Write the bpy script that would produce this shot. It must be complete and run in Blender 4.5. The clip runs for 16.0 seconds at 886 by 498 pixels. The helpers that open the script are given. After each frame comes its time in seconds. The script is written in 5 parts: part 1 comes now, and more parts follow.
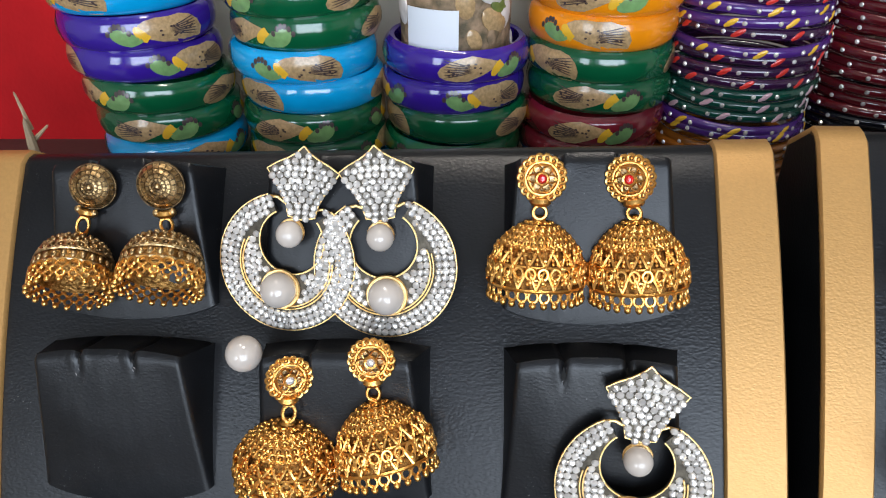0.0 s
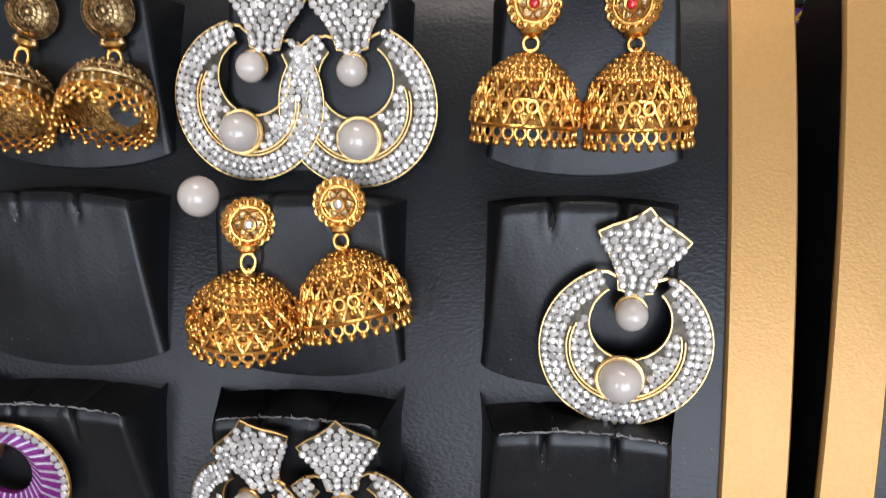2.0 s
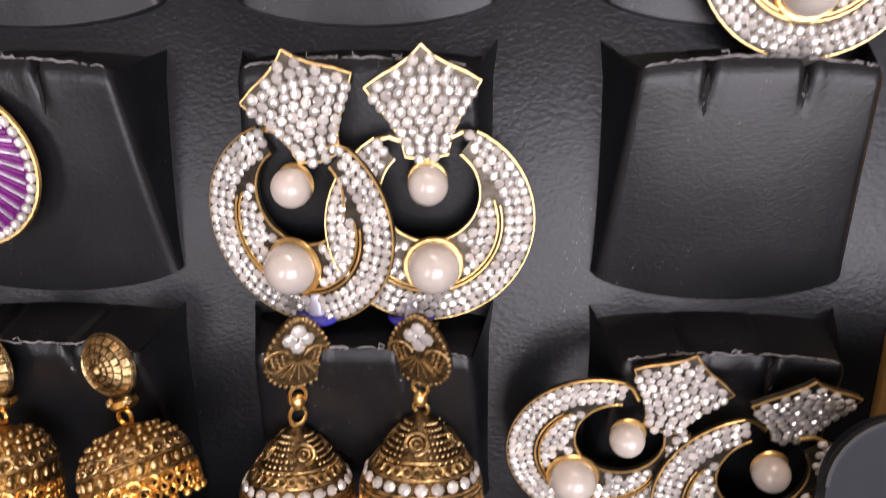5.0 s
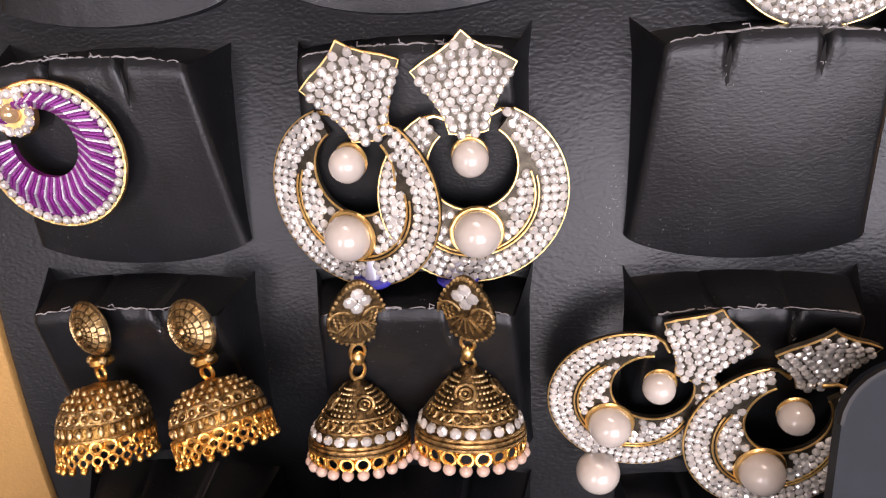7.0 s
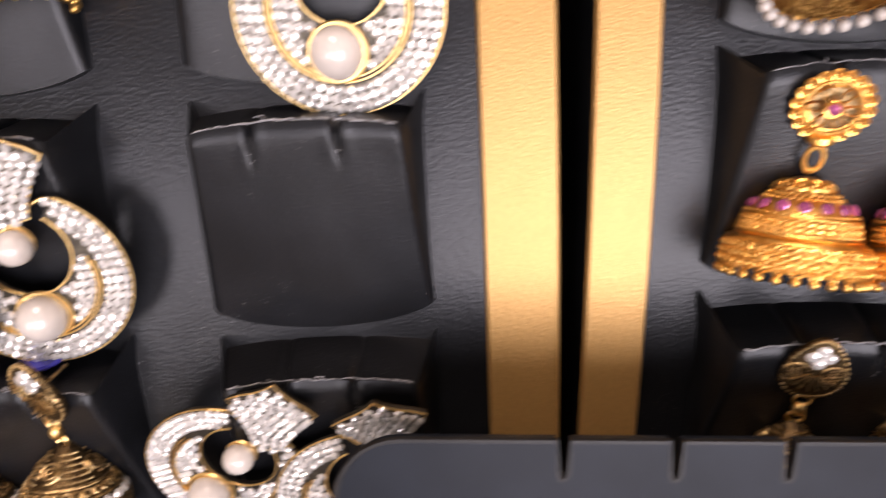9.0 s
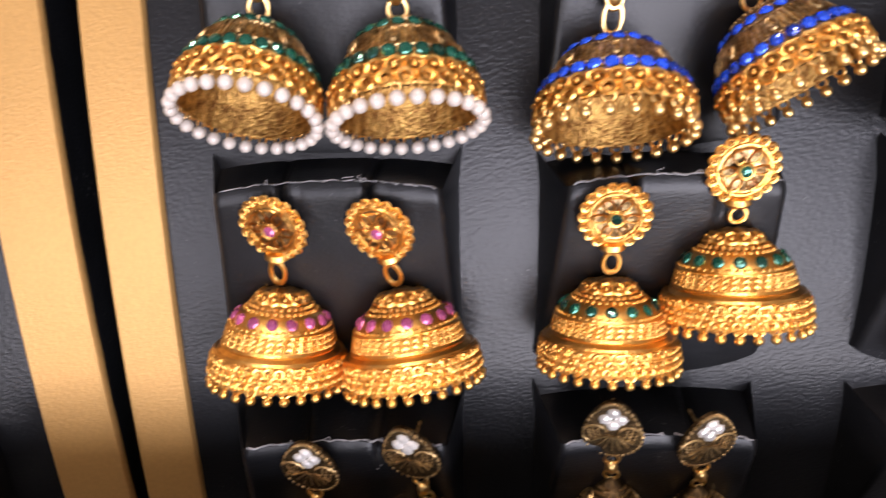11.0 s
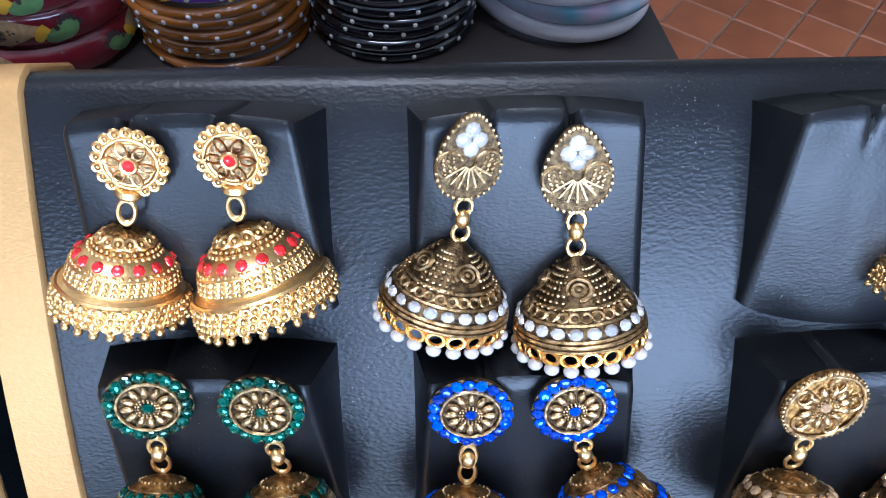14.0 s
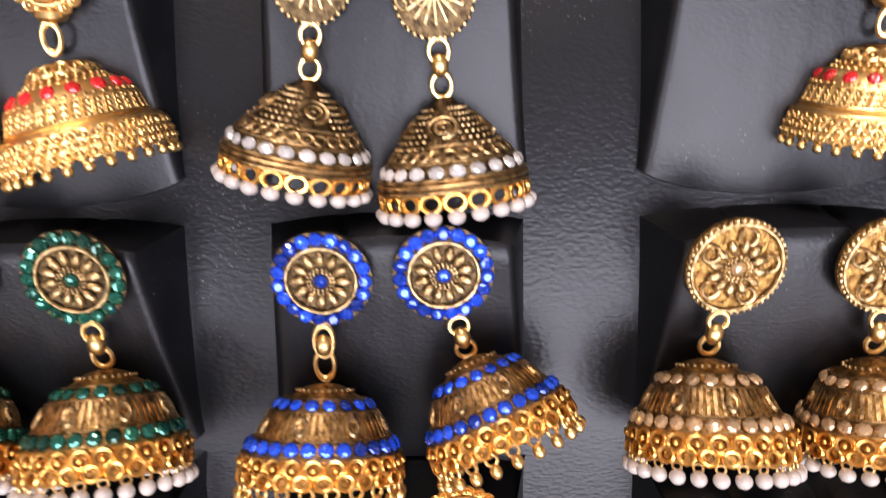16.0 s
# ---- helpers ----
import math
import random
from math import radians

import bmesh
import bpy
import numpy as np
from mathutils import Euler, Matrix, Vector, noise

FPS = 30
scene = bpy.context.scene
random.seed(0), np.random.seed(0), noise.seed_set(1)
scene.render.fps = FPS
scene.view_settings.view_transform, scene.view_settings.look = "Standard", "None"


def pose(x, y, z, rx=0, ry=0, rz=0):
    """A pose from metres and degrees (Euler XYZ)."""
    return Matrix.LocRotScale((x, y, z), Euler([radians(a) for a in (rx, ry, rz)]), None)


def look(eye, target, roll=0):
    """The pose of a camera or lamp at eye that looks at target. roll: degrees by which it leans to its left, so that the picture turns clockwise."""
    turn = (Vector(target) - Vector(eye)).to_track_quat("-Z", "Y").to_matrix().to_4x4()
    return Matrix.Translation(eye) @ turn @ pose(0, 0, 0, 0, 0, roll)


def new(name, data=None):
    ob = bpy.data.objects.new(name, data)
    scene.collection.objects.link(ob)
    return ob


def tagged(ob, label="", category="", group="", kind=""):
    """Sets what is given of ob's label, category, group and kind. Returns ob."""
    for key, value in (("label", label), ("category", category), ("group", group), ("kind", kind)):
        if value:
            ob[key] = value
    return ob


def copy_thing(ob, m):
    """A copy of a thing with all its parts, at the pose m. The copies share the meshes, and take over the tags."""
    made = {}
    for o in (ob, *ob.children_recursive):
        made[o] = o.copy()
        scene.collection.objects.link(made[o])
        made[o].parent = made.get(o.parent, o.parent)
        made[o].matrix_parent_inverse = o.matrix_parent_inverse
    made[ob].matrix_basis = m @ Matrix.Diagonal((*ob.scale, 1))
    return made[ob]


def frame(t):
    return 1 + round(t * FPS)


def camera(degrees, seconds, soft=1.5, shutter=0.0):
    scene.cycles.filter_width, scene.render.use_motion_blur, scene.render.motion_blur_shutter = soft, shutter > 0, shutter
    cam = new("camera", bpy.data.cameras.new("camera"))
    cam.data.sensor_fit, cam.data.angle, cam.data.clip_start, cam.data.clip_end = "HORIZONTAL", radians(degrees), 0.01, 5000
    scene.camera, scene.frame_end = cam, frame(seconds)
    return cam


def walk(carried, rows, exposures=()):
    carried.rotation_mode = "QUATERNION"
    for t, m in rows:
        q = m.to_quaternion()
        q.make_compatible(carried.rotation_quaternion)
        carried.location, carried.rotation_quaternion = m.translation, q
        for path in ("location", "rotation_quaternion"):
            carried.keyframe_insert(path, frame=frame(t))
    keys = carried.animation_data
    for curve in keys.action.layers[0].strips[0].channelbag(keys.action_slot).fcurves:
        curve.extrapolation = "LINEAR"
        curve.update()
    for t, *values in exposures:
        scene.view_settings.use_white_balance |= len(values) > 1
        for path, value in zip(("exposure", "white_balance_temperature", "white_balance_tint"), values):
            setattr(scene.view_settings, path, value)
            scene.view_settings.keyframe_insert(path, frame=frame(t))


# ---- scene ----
cam = camera(66.0, 16.0, 1.1, 0.5)
TILT, EYE = -33.0, 0.36          # slope of the display and height of the first view
D = pose(0, 0, EYE, TILT, 0, 0)  # display frame: x along the counter, y into the board, z up the board
PATH = [
    (0.0, 0.0002, 0.0000, 0.0004, 90.04, -0.08, -0.01),
    (0.5, 0.0017, 0.0019, -0.0005, 89.11, -0.07, 0.35),
    (1.0, 0.0033, 0.0105, -0.0091, 87.57, -0.40, 0.44),
    (1.5, 0.0055, 0.0151, -0.0206, 87.26, -0.49, 0.26),
    (2.0, 0.0058, 0.0191, -0.0341, 87.24, -1.23, -0.24),
    (2.5, 0.0033, 0.0258, -0.0466, 86.87, -1.73, -0.95),
    (3.0, 0.0028, 0.0291, -0.0567, 86.01, -1.92, -1.21),
    (3.5, -0.0023, 0.0390, -0.0766, 87.52, -1.48, -1.73),
    (4.0, -0.0112, 0.0466, -0.0882, 87.84, -1.08, -2.39),
    (4.5, -0.0164, 0.0554, -0.0951, 84.63, -0.47, -2.82),
    (5.0, -0.0232, 0.0640, -0.1056, 81.94, -0.27, -3.51),
    (5.2, -0.0248, 0.0649, -0.1070, 80.62, 0.02, -3.84),
    (7.3, -0.0233, 0.0478, -0.1056, 79.28, 1.48, 0.28),
    (7.5, -0.0175, 0.0471, -0.1080, 79.05, 0.97, 0.29),
    (8.0, -0.0016, 0.0444, -0.1078, 79.17, 0.85, 0.76),
    (8.5, 0.0290, 0.0437, -0.1038, 81.81, 1.83, -1.69),
    (9.0, 0.0605, 0.0452, -0.0898, 79.43, 2.63, -5.14),
    (9.5, 0.0961, 0.0402, -0.0811, 79.93, 3.44, -6.21),
    (10.0, 0.1194, 0.0378, -0.0805, 80.08, 3.25, -6.45),
    (10.2, 0.1284, 0.0371, -0.0783, 79.59, 3.14, -6.99),
    (12.3, 0.2030, 0.0370, -0.0296, 74.49, 2.87, -6.19),
    (12.5, 0.2018, 0.0396, -0.0180, 72.82, 2.46, -6.36),
    (13.0, 0.1986, 0.0409, 0.0056, 72.49, 2.45, -5.93),
    (13.5, 0.1965, 0.0434, 0.0271, 70.52, 2.46, -6.06),
    (14.0, 0.2024, 0.0416, 0.0464, 70.13, 2.93, -6.47),
    (14.5, 0.2020, 0.0404, 0.0468, 71.18, 2.80, -6.62),
    (15.0, 0.2049, 0.0405, 0.0415, 70.95, 2.44, -6.43),
    (15.5, 0.2158, 0.0426, 0.0243, 71.73, 2.19, -7.89),
    (16.0, 0.2271, 0.0444, -0.0061, 77.84, 3.13, -7.02),
]
EXPOSURES = [(0.0, 0.34, 6300, 13), (2.0, 0.22, 6450, 17), (4.0, 0.46, 6900, 27), (5.0, 0.46, 7300, 30), (8.0, 0.72, 7400, 32), (10.2, 0.82, 7450, 32), (12.3, 0.92, 5750, 20), (13.0, 1.02, 5300, 16), (13.5, 1.08, 4900, 15), (14.6, 1.16, 4900, 15), (15.3, 1.04, 6000, 21), (16.0, 0.82, 6900, 30)]
walk(cam, [(r[0], D @ pose(*r[1:])) for r in PATH], EXPOSURES)

# ---- light ----
world = bpy.data.worlds.new("sky")
scene.world = world
world.use_nodes = True
wn = world.node_tree
sky = wn.nodes.new("ShaderNodeTexSky")
sky.sky_type = "NISHITA"
sky.sun_disc = False
sky.sun_elevation, sky.sun_rotation = radians(48), radians(200)
wn.nodes["Background"].inputs["Strength"].default_value = 0.10
wn.links.new(sky.outputs["Color"], wn.nodes["Background"].inputs["Color"])


def area_lamp(name, m, sx, sy, watts, color):
    data = bpy.data.lights.new(name, "AREA")
    data.shape, data.size, data.size_y = "RECTANGLE", sx, sy
    data.energy, data.color = watts, color
    ob = new(name, data)
    ob.matrix_world = m
    return ob


FRONT_Y, CEIL = -2.6, 2.5
TUBE_Y = 0.05
area_lamp("daylight_front", look((0.60, FRONT_Y + 0.05, 0.88), (0.15, 0.2, 0.3)), 2.0, 1.75, 66, (0.80, 0.91, 1.0))
area_lamp("daylight_side", look((-1.65, FRONT_Y + 0.05, 0.95), (0.0, 0.2, 0.3)), 0.8, 1.5, 20, (0.80, 0.91, 1.0))
area_lamp("tube_light_lamp", look((-0.1, TUBE_Y, CEIL - 0.10), (0.05, 0.25, 0.2)), 1.2, 0.10, 16, (1.0, 0.92, 0.80))


# ---- materials ----
def mat(name, color, rough=0.4, metal=0.0, coat=0.0, bump=None, vary=0.0, vary_scale=120.0, per_piece=0.0, spec=0.5, dark=None, rough_vary=0.0, dust=0.0):
    """A procedural surface: base colour with stains at two scales, bump = (kind, scale, strength, depth)."""
    m = bpy.data.materials.new(name)
    m.use_nodes = True
    nt = m.node_tree
    b = nt.nodes["Principled BSDF"]
    b.inputs["Roughness"].default_value = rough
    b.inputs["Metallic"].default_value = metal
    b.inputs["Coat Weight"].default_value = coat
    b.inputs["Coat Roughness"].default_value = 0.06
    b.inputs["Specular IOR Level"].default_value = spec
    tc = nt.nodes.new("ShaderNodeTexCoord")
    rgb = nt.nodes.new("ShaderNodeRGB")
    rgb.outputs[0].default_value = (*color, 1)
    out = rgb.outputs[0]
    if vary or dark:
        n1 = nt.nodes.new("ShaderNodeTexNoise")
        n1.inputs["Scale"].default_value, n1.inputs["Detail"].default_value = vary_scale, 6
        nt.links.new(tc.outputs["Object"], n1.inputs["Vector"])
        ramp = nt.nodes.new("ShaderNodeMapRange")
        ramp.inputs["From Min"].default_value, ramp.inputs["From Max"].default_value = 0.35, 0.65
        nt.links.new(n1.outputs["Fac"], ramp.inputs["Value"])
        mix = nt.nodes.new("ShaderNodeMix")
        mix.data_type = "RGBA"
        low = dark or tuple(c * (1 - vary) for c in color)
        mix.inputs["A"].default_value = (*low, 1)
        nt.links.new(ramp.outputs["Result"], mix.inputs["Factor"])
        nt.links.new(out, mix.inputs["B"])
        out = mix.outputs["Result"]
        if rough_vary:
            rr = nt.nodes.new("ShaderNodeMapRange")
            rr.inputs["To Min"].default_value, rr.inputs["To Max"].default_value = rough + rough_vary, rough - rough_vary
            n2 = nt.nodes.new("ShaderNodeTexNoise")
            n2.inputs["Scale"].default_value, n2.inputs["Detail"].default_value = vary_scale * 0.35, 4
            nt.links.new(tc.outputs["Object"], n2.inputs["Vector"])
            nt.links.new(n2.outputs["Fac"], rr.inputs["Value"])
            nt.links.new(rr.outputs["Result"], b.inputs["Roughness"])
    if per_piece:
        oi = nt.nodes.new("ShaderNodeObjectInfo")
        hsv = nt.nodes.new("ShaderNodeHueSaturation")
        mr = nt.nodes.new("ShaderNodeMapRange")
        mr.inputs["To Min"].default_value, mr.inputs["To Max"].default_value = 1 - per_piece, 1 + per_piece * 0.5
        nt.links.new(oi.outputs["Random"], mr.inputs["Value"])
        nt.links.new(mr.outputs["Result"], hsv.inputs["Value"])
        nt.links.new(out, hsv.inputs["Color"])
        out = hsv.outputs["Color"]
    if dust:          # pale specks and fibres, thick in some places and thin in others
        speck = nt.nodes.new("ShaderNodeTexNoise")
        speck.inputs["Scale"].default_value, speck.inputs["Detail"].default_value = 1900, 2
        cloud = nt.nodes.new("ShaderNodeTexNoise")
        cloud.inputs["Scale"].default_value, cloud.inputs["Detail"].default_value = 38, 3
        both = nt.nodes.new("ShaderNodeMath")
        both.operation = "MULTIPLY_ADD"
        both.inputs[1].default_value = 0.55
        cut = nt.nodes.new("ShaderNodeMapRange")
        cut.inputs["From Min"].default_value, cut.inputs["From Max"].default_value = 1.02, 1.12
        cut.inputs["To Max"].default_value = dust
        for tx in (speck, cloud):
            nt.links.new(tc.outputs["Object"], tx.inputs["Vector"])
        nt.links.new(cloud.outputs["Fac"], both.inputs[0])
        nt.links.new(speck.outputs["Fac"], both.inputs[2])
        nt.links.new(both.outputs["Value"], cut.inputs["Value"])
        grey = nt.nodes.new("ShaderNodeMix")
        grey.data_type = "RGBA"
        grey.inputs["B"].default_value = (0.34, 0.33, 0.32, 1)
        nt.links.new(cut.outputs["Result"], grey.inputs["Factor"])
        nt.links.new(out, grey.inputs["A"])
        out = grey.outputs["Result"]
    nt.links.new(out, b.inputs["Base Color"])
    if bump:
        kind, scale, strength, depth = bump
        if kind == "leather":
            tx = nt.nodes.new("ShaderNodeTexVoronoi")
            tx.feature = "SMOOTH_F1"
            tx.inputs["Scale"].default_value = scale
            warp = nt.nodes.new("ShaderNodeTexNoise")
            warp.inputs["Scale"].default_value, warp.inputs["Detail"].default_value = scale * 0.4, 3
            vm = nt.nodes.new("ShaderNodeVectorMath")
            vm.operation = "MULTIPLY_ADD"
            vm.inputs[1].default_value = (0.0010, 0.0010, 0.0010)
            nt.links.new(tc.outputs["Object"], warp.inputs["Vector"])
            nt.links.new(warp.outputs["Color"], vm.inputs[0])
            nt.links.new(tc.outputs["Object"], vm.inputs[2])
            mp = nt.nodes.new("ShaderNodeMapping")
            mp.inputs["Scale"].default_value = (0.75, 1.0, 1.25)
            nt.links.new(vm.outputs["Vector"], mp.inputs["Vector"])
            nt.links.new(mp.outputs["Vector"], tx.inputs["Vector"])
            height = tx.outputs["Distance"]
        else:
            tx = nt.nodes.new("ShaderNodeTexNoise")
            tx.inputs["Scale"].default_value, tx.inputs["Detail"].default_value = scale, 5
            nt.links.new(tc.outputs["Object"], tx.inputs["Vector"])
            height = tx.outputs["Fac"]
        bp = nt.nodes.new("ShaderNodeBump")
        bp.inputs["Strength"].default_value, bp.inputs["Distance"].default_value = strength, depth
        nt.links.new(height, bp.inputs["Height"])
        nt.links.new(bp.outputs["Normal"], b.inputs["Normal"])
    return m


LEATHER = mat("black_leatherette", (0.008, 0.0088, 0.0105), 0.34, spec=0.36, bump=("leather", 1100, 0.26, 0.0003), vary=0.35, vary_scale=45, rough_vary=0.09, dust=0.5)
PADSKIN = mat("black_pad_leatherette", (0.008, 0.0085, 0.010), 0.36, spec=0.36, bump=("leather", 1400, 0.15, 0.0003), vary=0.4, vary_scale=70, rough_vary=0.11, dust=0.6)
SLIT = mat("frayed_backing", (0.30, 0.29, 0.29), 0.85, vary=0.4, vary_scale=900)
# near black for the slit openings, whose inner shade is painted
SLIT_SHADE = mat("painted_slit_shade", (0.004, 0.004, 0.004), 0.9)
GOLDSKIN = mat("gold_leatherette", (0.54, 0.30, 0.10), 0.46, 0.45, bump=("leather", 1400, 0.34, 0.0002), vary=0.08, vary_scale=900, rough_vary=0.05)
GOLD = mat("gold_plate", (1.0, 0.57, 0.17), 0.30, 1.0, bump=("noise", 1500, 0.35, 0.0003), vary=0.25, vary_scale=420, dark=(0.82, 0.40, 0.09))
PALEGOLD = mat("pale_gold_plate", (1.0, 0.65, 0.26), 0.32, 1.0, bump=("noise", 1500, 0.30, 0.0003), vary=0.2, vary_scale=420)
ANTIQUE = mat("antique_gold", (0.82, 0.57, 0.28), 0.36, 1.0, bump=("noise", 1800, 0.5, 0.0003), dark=(0.19, 0.115, 0.045), vary_scale=600)
DARKBRASS = mat("oxidised_brass", (0.20, 0.13, 0.06), 0.42, 1.0, bump=("noise", 2200, 0.7, 0.0003), dark=(0.05, 0.032, 0.018), vary_scale=700)
CRYSTAL = mat("foiled_crystal", (0.82, 0.78, 0.73), 0.08, 0.48, coat=0.6, per_piece=0.32)
SETTING = mat("dull_crystal_setting", (0.09, 0.075, 0.055), 0.40, 0.8, bump=("noise", 1600, 0.4, 0.0003), vary=0.5, vary_scale=500)
PEARL = mat("pearl", (0.57, 0.50, 0.44), 0.18, 0.0, coat=0.5, vary=0.10, vary_scale=160, per_piece=0.06)
RED = mat("red_stone", (0.72, 0.02, 0.02), 0.12, 0.1, coat=0.8, per_piece=0.25)
PINK = mat("pink_stone", (0.50, 0.10, 0.25), 0.10, 0.4, coat=0.8, per_piece=0.3)
GREEN = mat("green_stone", (0.004, 0.13, 0.085), 0.08, 0.7, coat=0.9, per_piece=0.7)
BLUE = mat("blue_stone", (0.015, 0.12, 1.0), 0.08, 0.55, coat=0.9, per_piece=0.7)
AMBER = mat("champagne_stone", (0.75, 0.48, 0.25), 0.10, 0.5, coat=0.8, per_piece=0.4)
PURPLE = mat("purple_thread", (0.24, 0.016, 0.22), 0.35, 0.25, bump=("noise", 2500, 0.6, 0.0003), vary=0.4, vary_scale=900)


# ---- mesh helpers ----
class Geo:
    """Gathers vertices and faces, piece by piece, for one mesh."""

    def __init__(self):
        self.v, self.f = [], []

    def add(self, verts, faces, m=None):
        n = len(self.v)
        self.v += [tuple(m @ Vector(p)) for p in verts] if m is not None else [tuple(p) for p in verts]
        self.f += [tuple(n + i for i in face) for face in faces]
        return self

    def lathe(self, prof, n=32, m=None, closed=False):
        """Turns a profile of (radius, height) round z."""
        k = len(prof)
        verts = [(r * math.cos(2 * math.pi * j / n), r * math.sin(2 * math.pi * j / n), z) for j in range(n) for r, z in prof]
        faces = []
        for j in range(n):
            a, b = j * k, ((j + 1) % n) * k
            for i in range(k if closed else k - 1):
                i2 = (i + 1) % k
                faces.append((a + i, b + i, b + i2, a + i2))
        return self.add(verts, faces, m)

    def torus(self, big, small, n=14, k=6, m=None, start=0.0, stop=360.0):
        full = abs(stop - start) >= 359.9
        cnt = n if full else n + 1
        verts, faces = [], []
        for j in range(cnt):
            a = radians(start + (stop - start) * j / n)
            for i in range(k):
                b = 2 * math.pi * i / k
                r = big + small * math.cos(b)
                verts.append((r * math.cos(a), r * math.sin(a), small * math.sin(b)))
        for j in range(n):
            j2 = (j + 1) % cnt
            for i in range(k):
                i2 = (i + 1) % k
                faces.append((j * k + i, j2 * k + i, j2 * k + i2, j * k + i2))
        if not full:
            faces += [tuple(range(k))[::-1], tuple((cnt - 1) * k + i for i in range(k))]
        return self.add(verts, faces, m)

    def ball(self, r, m=None, n=10, k=6, squash=1.0):
        prof = [(max(r * math.sin(math.pi * i / k), 1e-6), -r * squash * math.cos(math.pi * i / k)) for i in range(k + 1)]
        return self.lathe(prof, n, m)

    def box(self, x0, x1, y0, y1, z0, z1, m=None):
        v = [(x, y, z) for x in (x0, x1) for y in (y0, y1) for z in (z0, z1)]
        return self.add(v, [(0, 1, 3, 2), (4, 6, 7, 5), (0, 4, 5, 1), (2, 3, 7, 6), (0, 2, 6, 4), (1, 5, 7, 3)], m)

    def plate(self, outline, thick, m=None, bevel=0.0):
        """A flat plate in the x-z plane from an outline, its front at y = -thick."""
        n = len(outline)
        cx, cz = sum(p[0] for p in outline) / n, sum(p[1] for p in outline) / n
        rings = [(1.0, 0.0), (1.0, -thick + bevel)]
        verts = [(x, 0, z) for x, z in outline] + [(x, -thick + bevel, z) for x, z in outline]
        if bevel:
            verts += [(cx + (x - cx) * (1 - bevel / max(math.hypot(x - cx, z - cz), 1e-6)), -thick, cz + (z - cz) * (1 - bevel / max(math.hypot(x - cx, z - cz), 1e-6))) for x, z in outline]
        lay = 3 if bevel else 2
        faces = [tuple(range(n))]
        for q in range(lay - 1):
            faces += [(q * n + i, (q + 1) * n + i, (q + 1) * n + (i + 1) % n, q * n + (i + 1) % n) for i in range(n)]
        faces.append(tuple((lay - 1) * n + i for i in range(n))[::-1])
        return self.add(verts, faces, m)

    def mesh(self, name, material, smooth=True):
        me = bpy.data.meshes.new(name)
        me.from_pydata(self.v, [], self.f)
        bm = bmesh.new()
        bm.from_mesh(me)
        bmesh.ops.recalc_face_normals(bm, faces=bm.faces)
        bm.to_mesh(me)
        bm.free()
        me.materials.append(material)
        if smooth:
            me.polygons.foreach_set("use_smooth", [True] * len(me.polygons))
            me.set_sharp_from_angle(angle=radians(42))
        return me


def part(name, geo, material, parent, label="", m=None, smooth=True):
    """One mesh object under a thing or part."""
    data = geo if isinstance(geo, bpy.types.Mesh) else geo.mesh(name, material, smooth)
    ob = new(name, data)
    ob.parent = parent
    if m is not None:
        ob.matrix_basis = m
    return tagged(ob, label)


def thing(name, label, category, group="", kind="", m=None):
    ob = new(name)
    ob.empty_display_size = 0.01
    if m is not None:
        ob.matrix_world = m
    return tagged(ob, label, category, group, kind)


def solid(name, geo, material, label, category, group="", kind="", m=None, smooth=True):
    ob = new(name, geo.mesh(name, material, smooth))
    if m is not None:
        ob.matrix_world = m
    return tagged(ob, label, category, group, kind)


T = Matrix.Translation
FACE = pose(0, 0, 0, 90)          # turns a disc from the x-y plane to face the viewer (-y)


def gem(r, h, n=8):
    """A faceted round stone, its table at +z."""
    g = Geo()
    prof = [(1e-5, -h * 0.3), (r, 0.0), (r * 0.98, h * 0.15), (r * 0.80, h * 0.45), (r * 0.50, h * 0.70), (1e-5, h * 0.74)]
    g.lathe(prof, n)
    return g


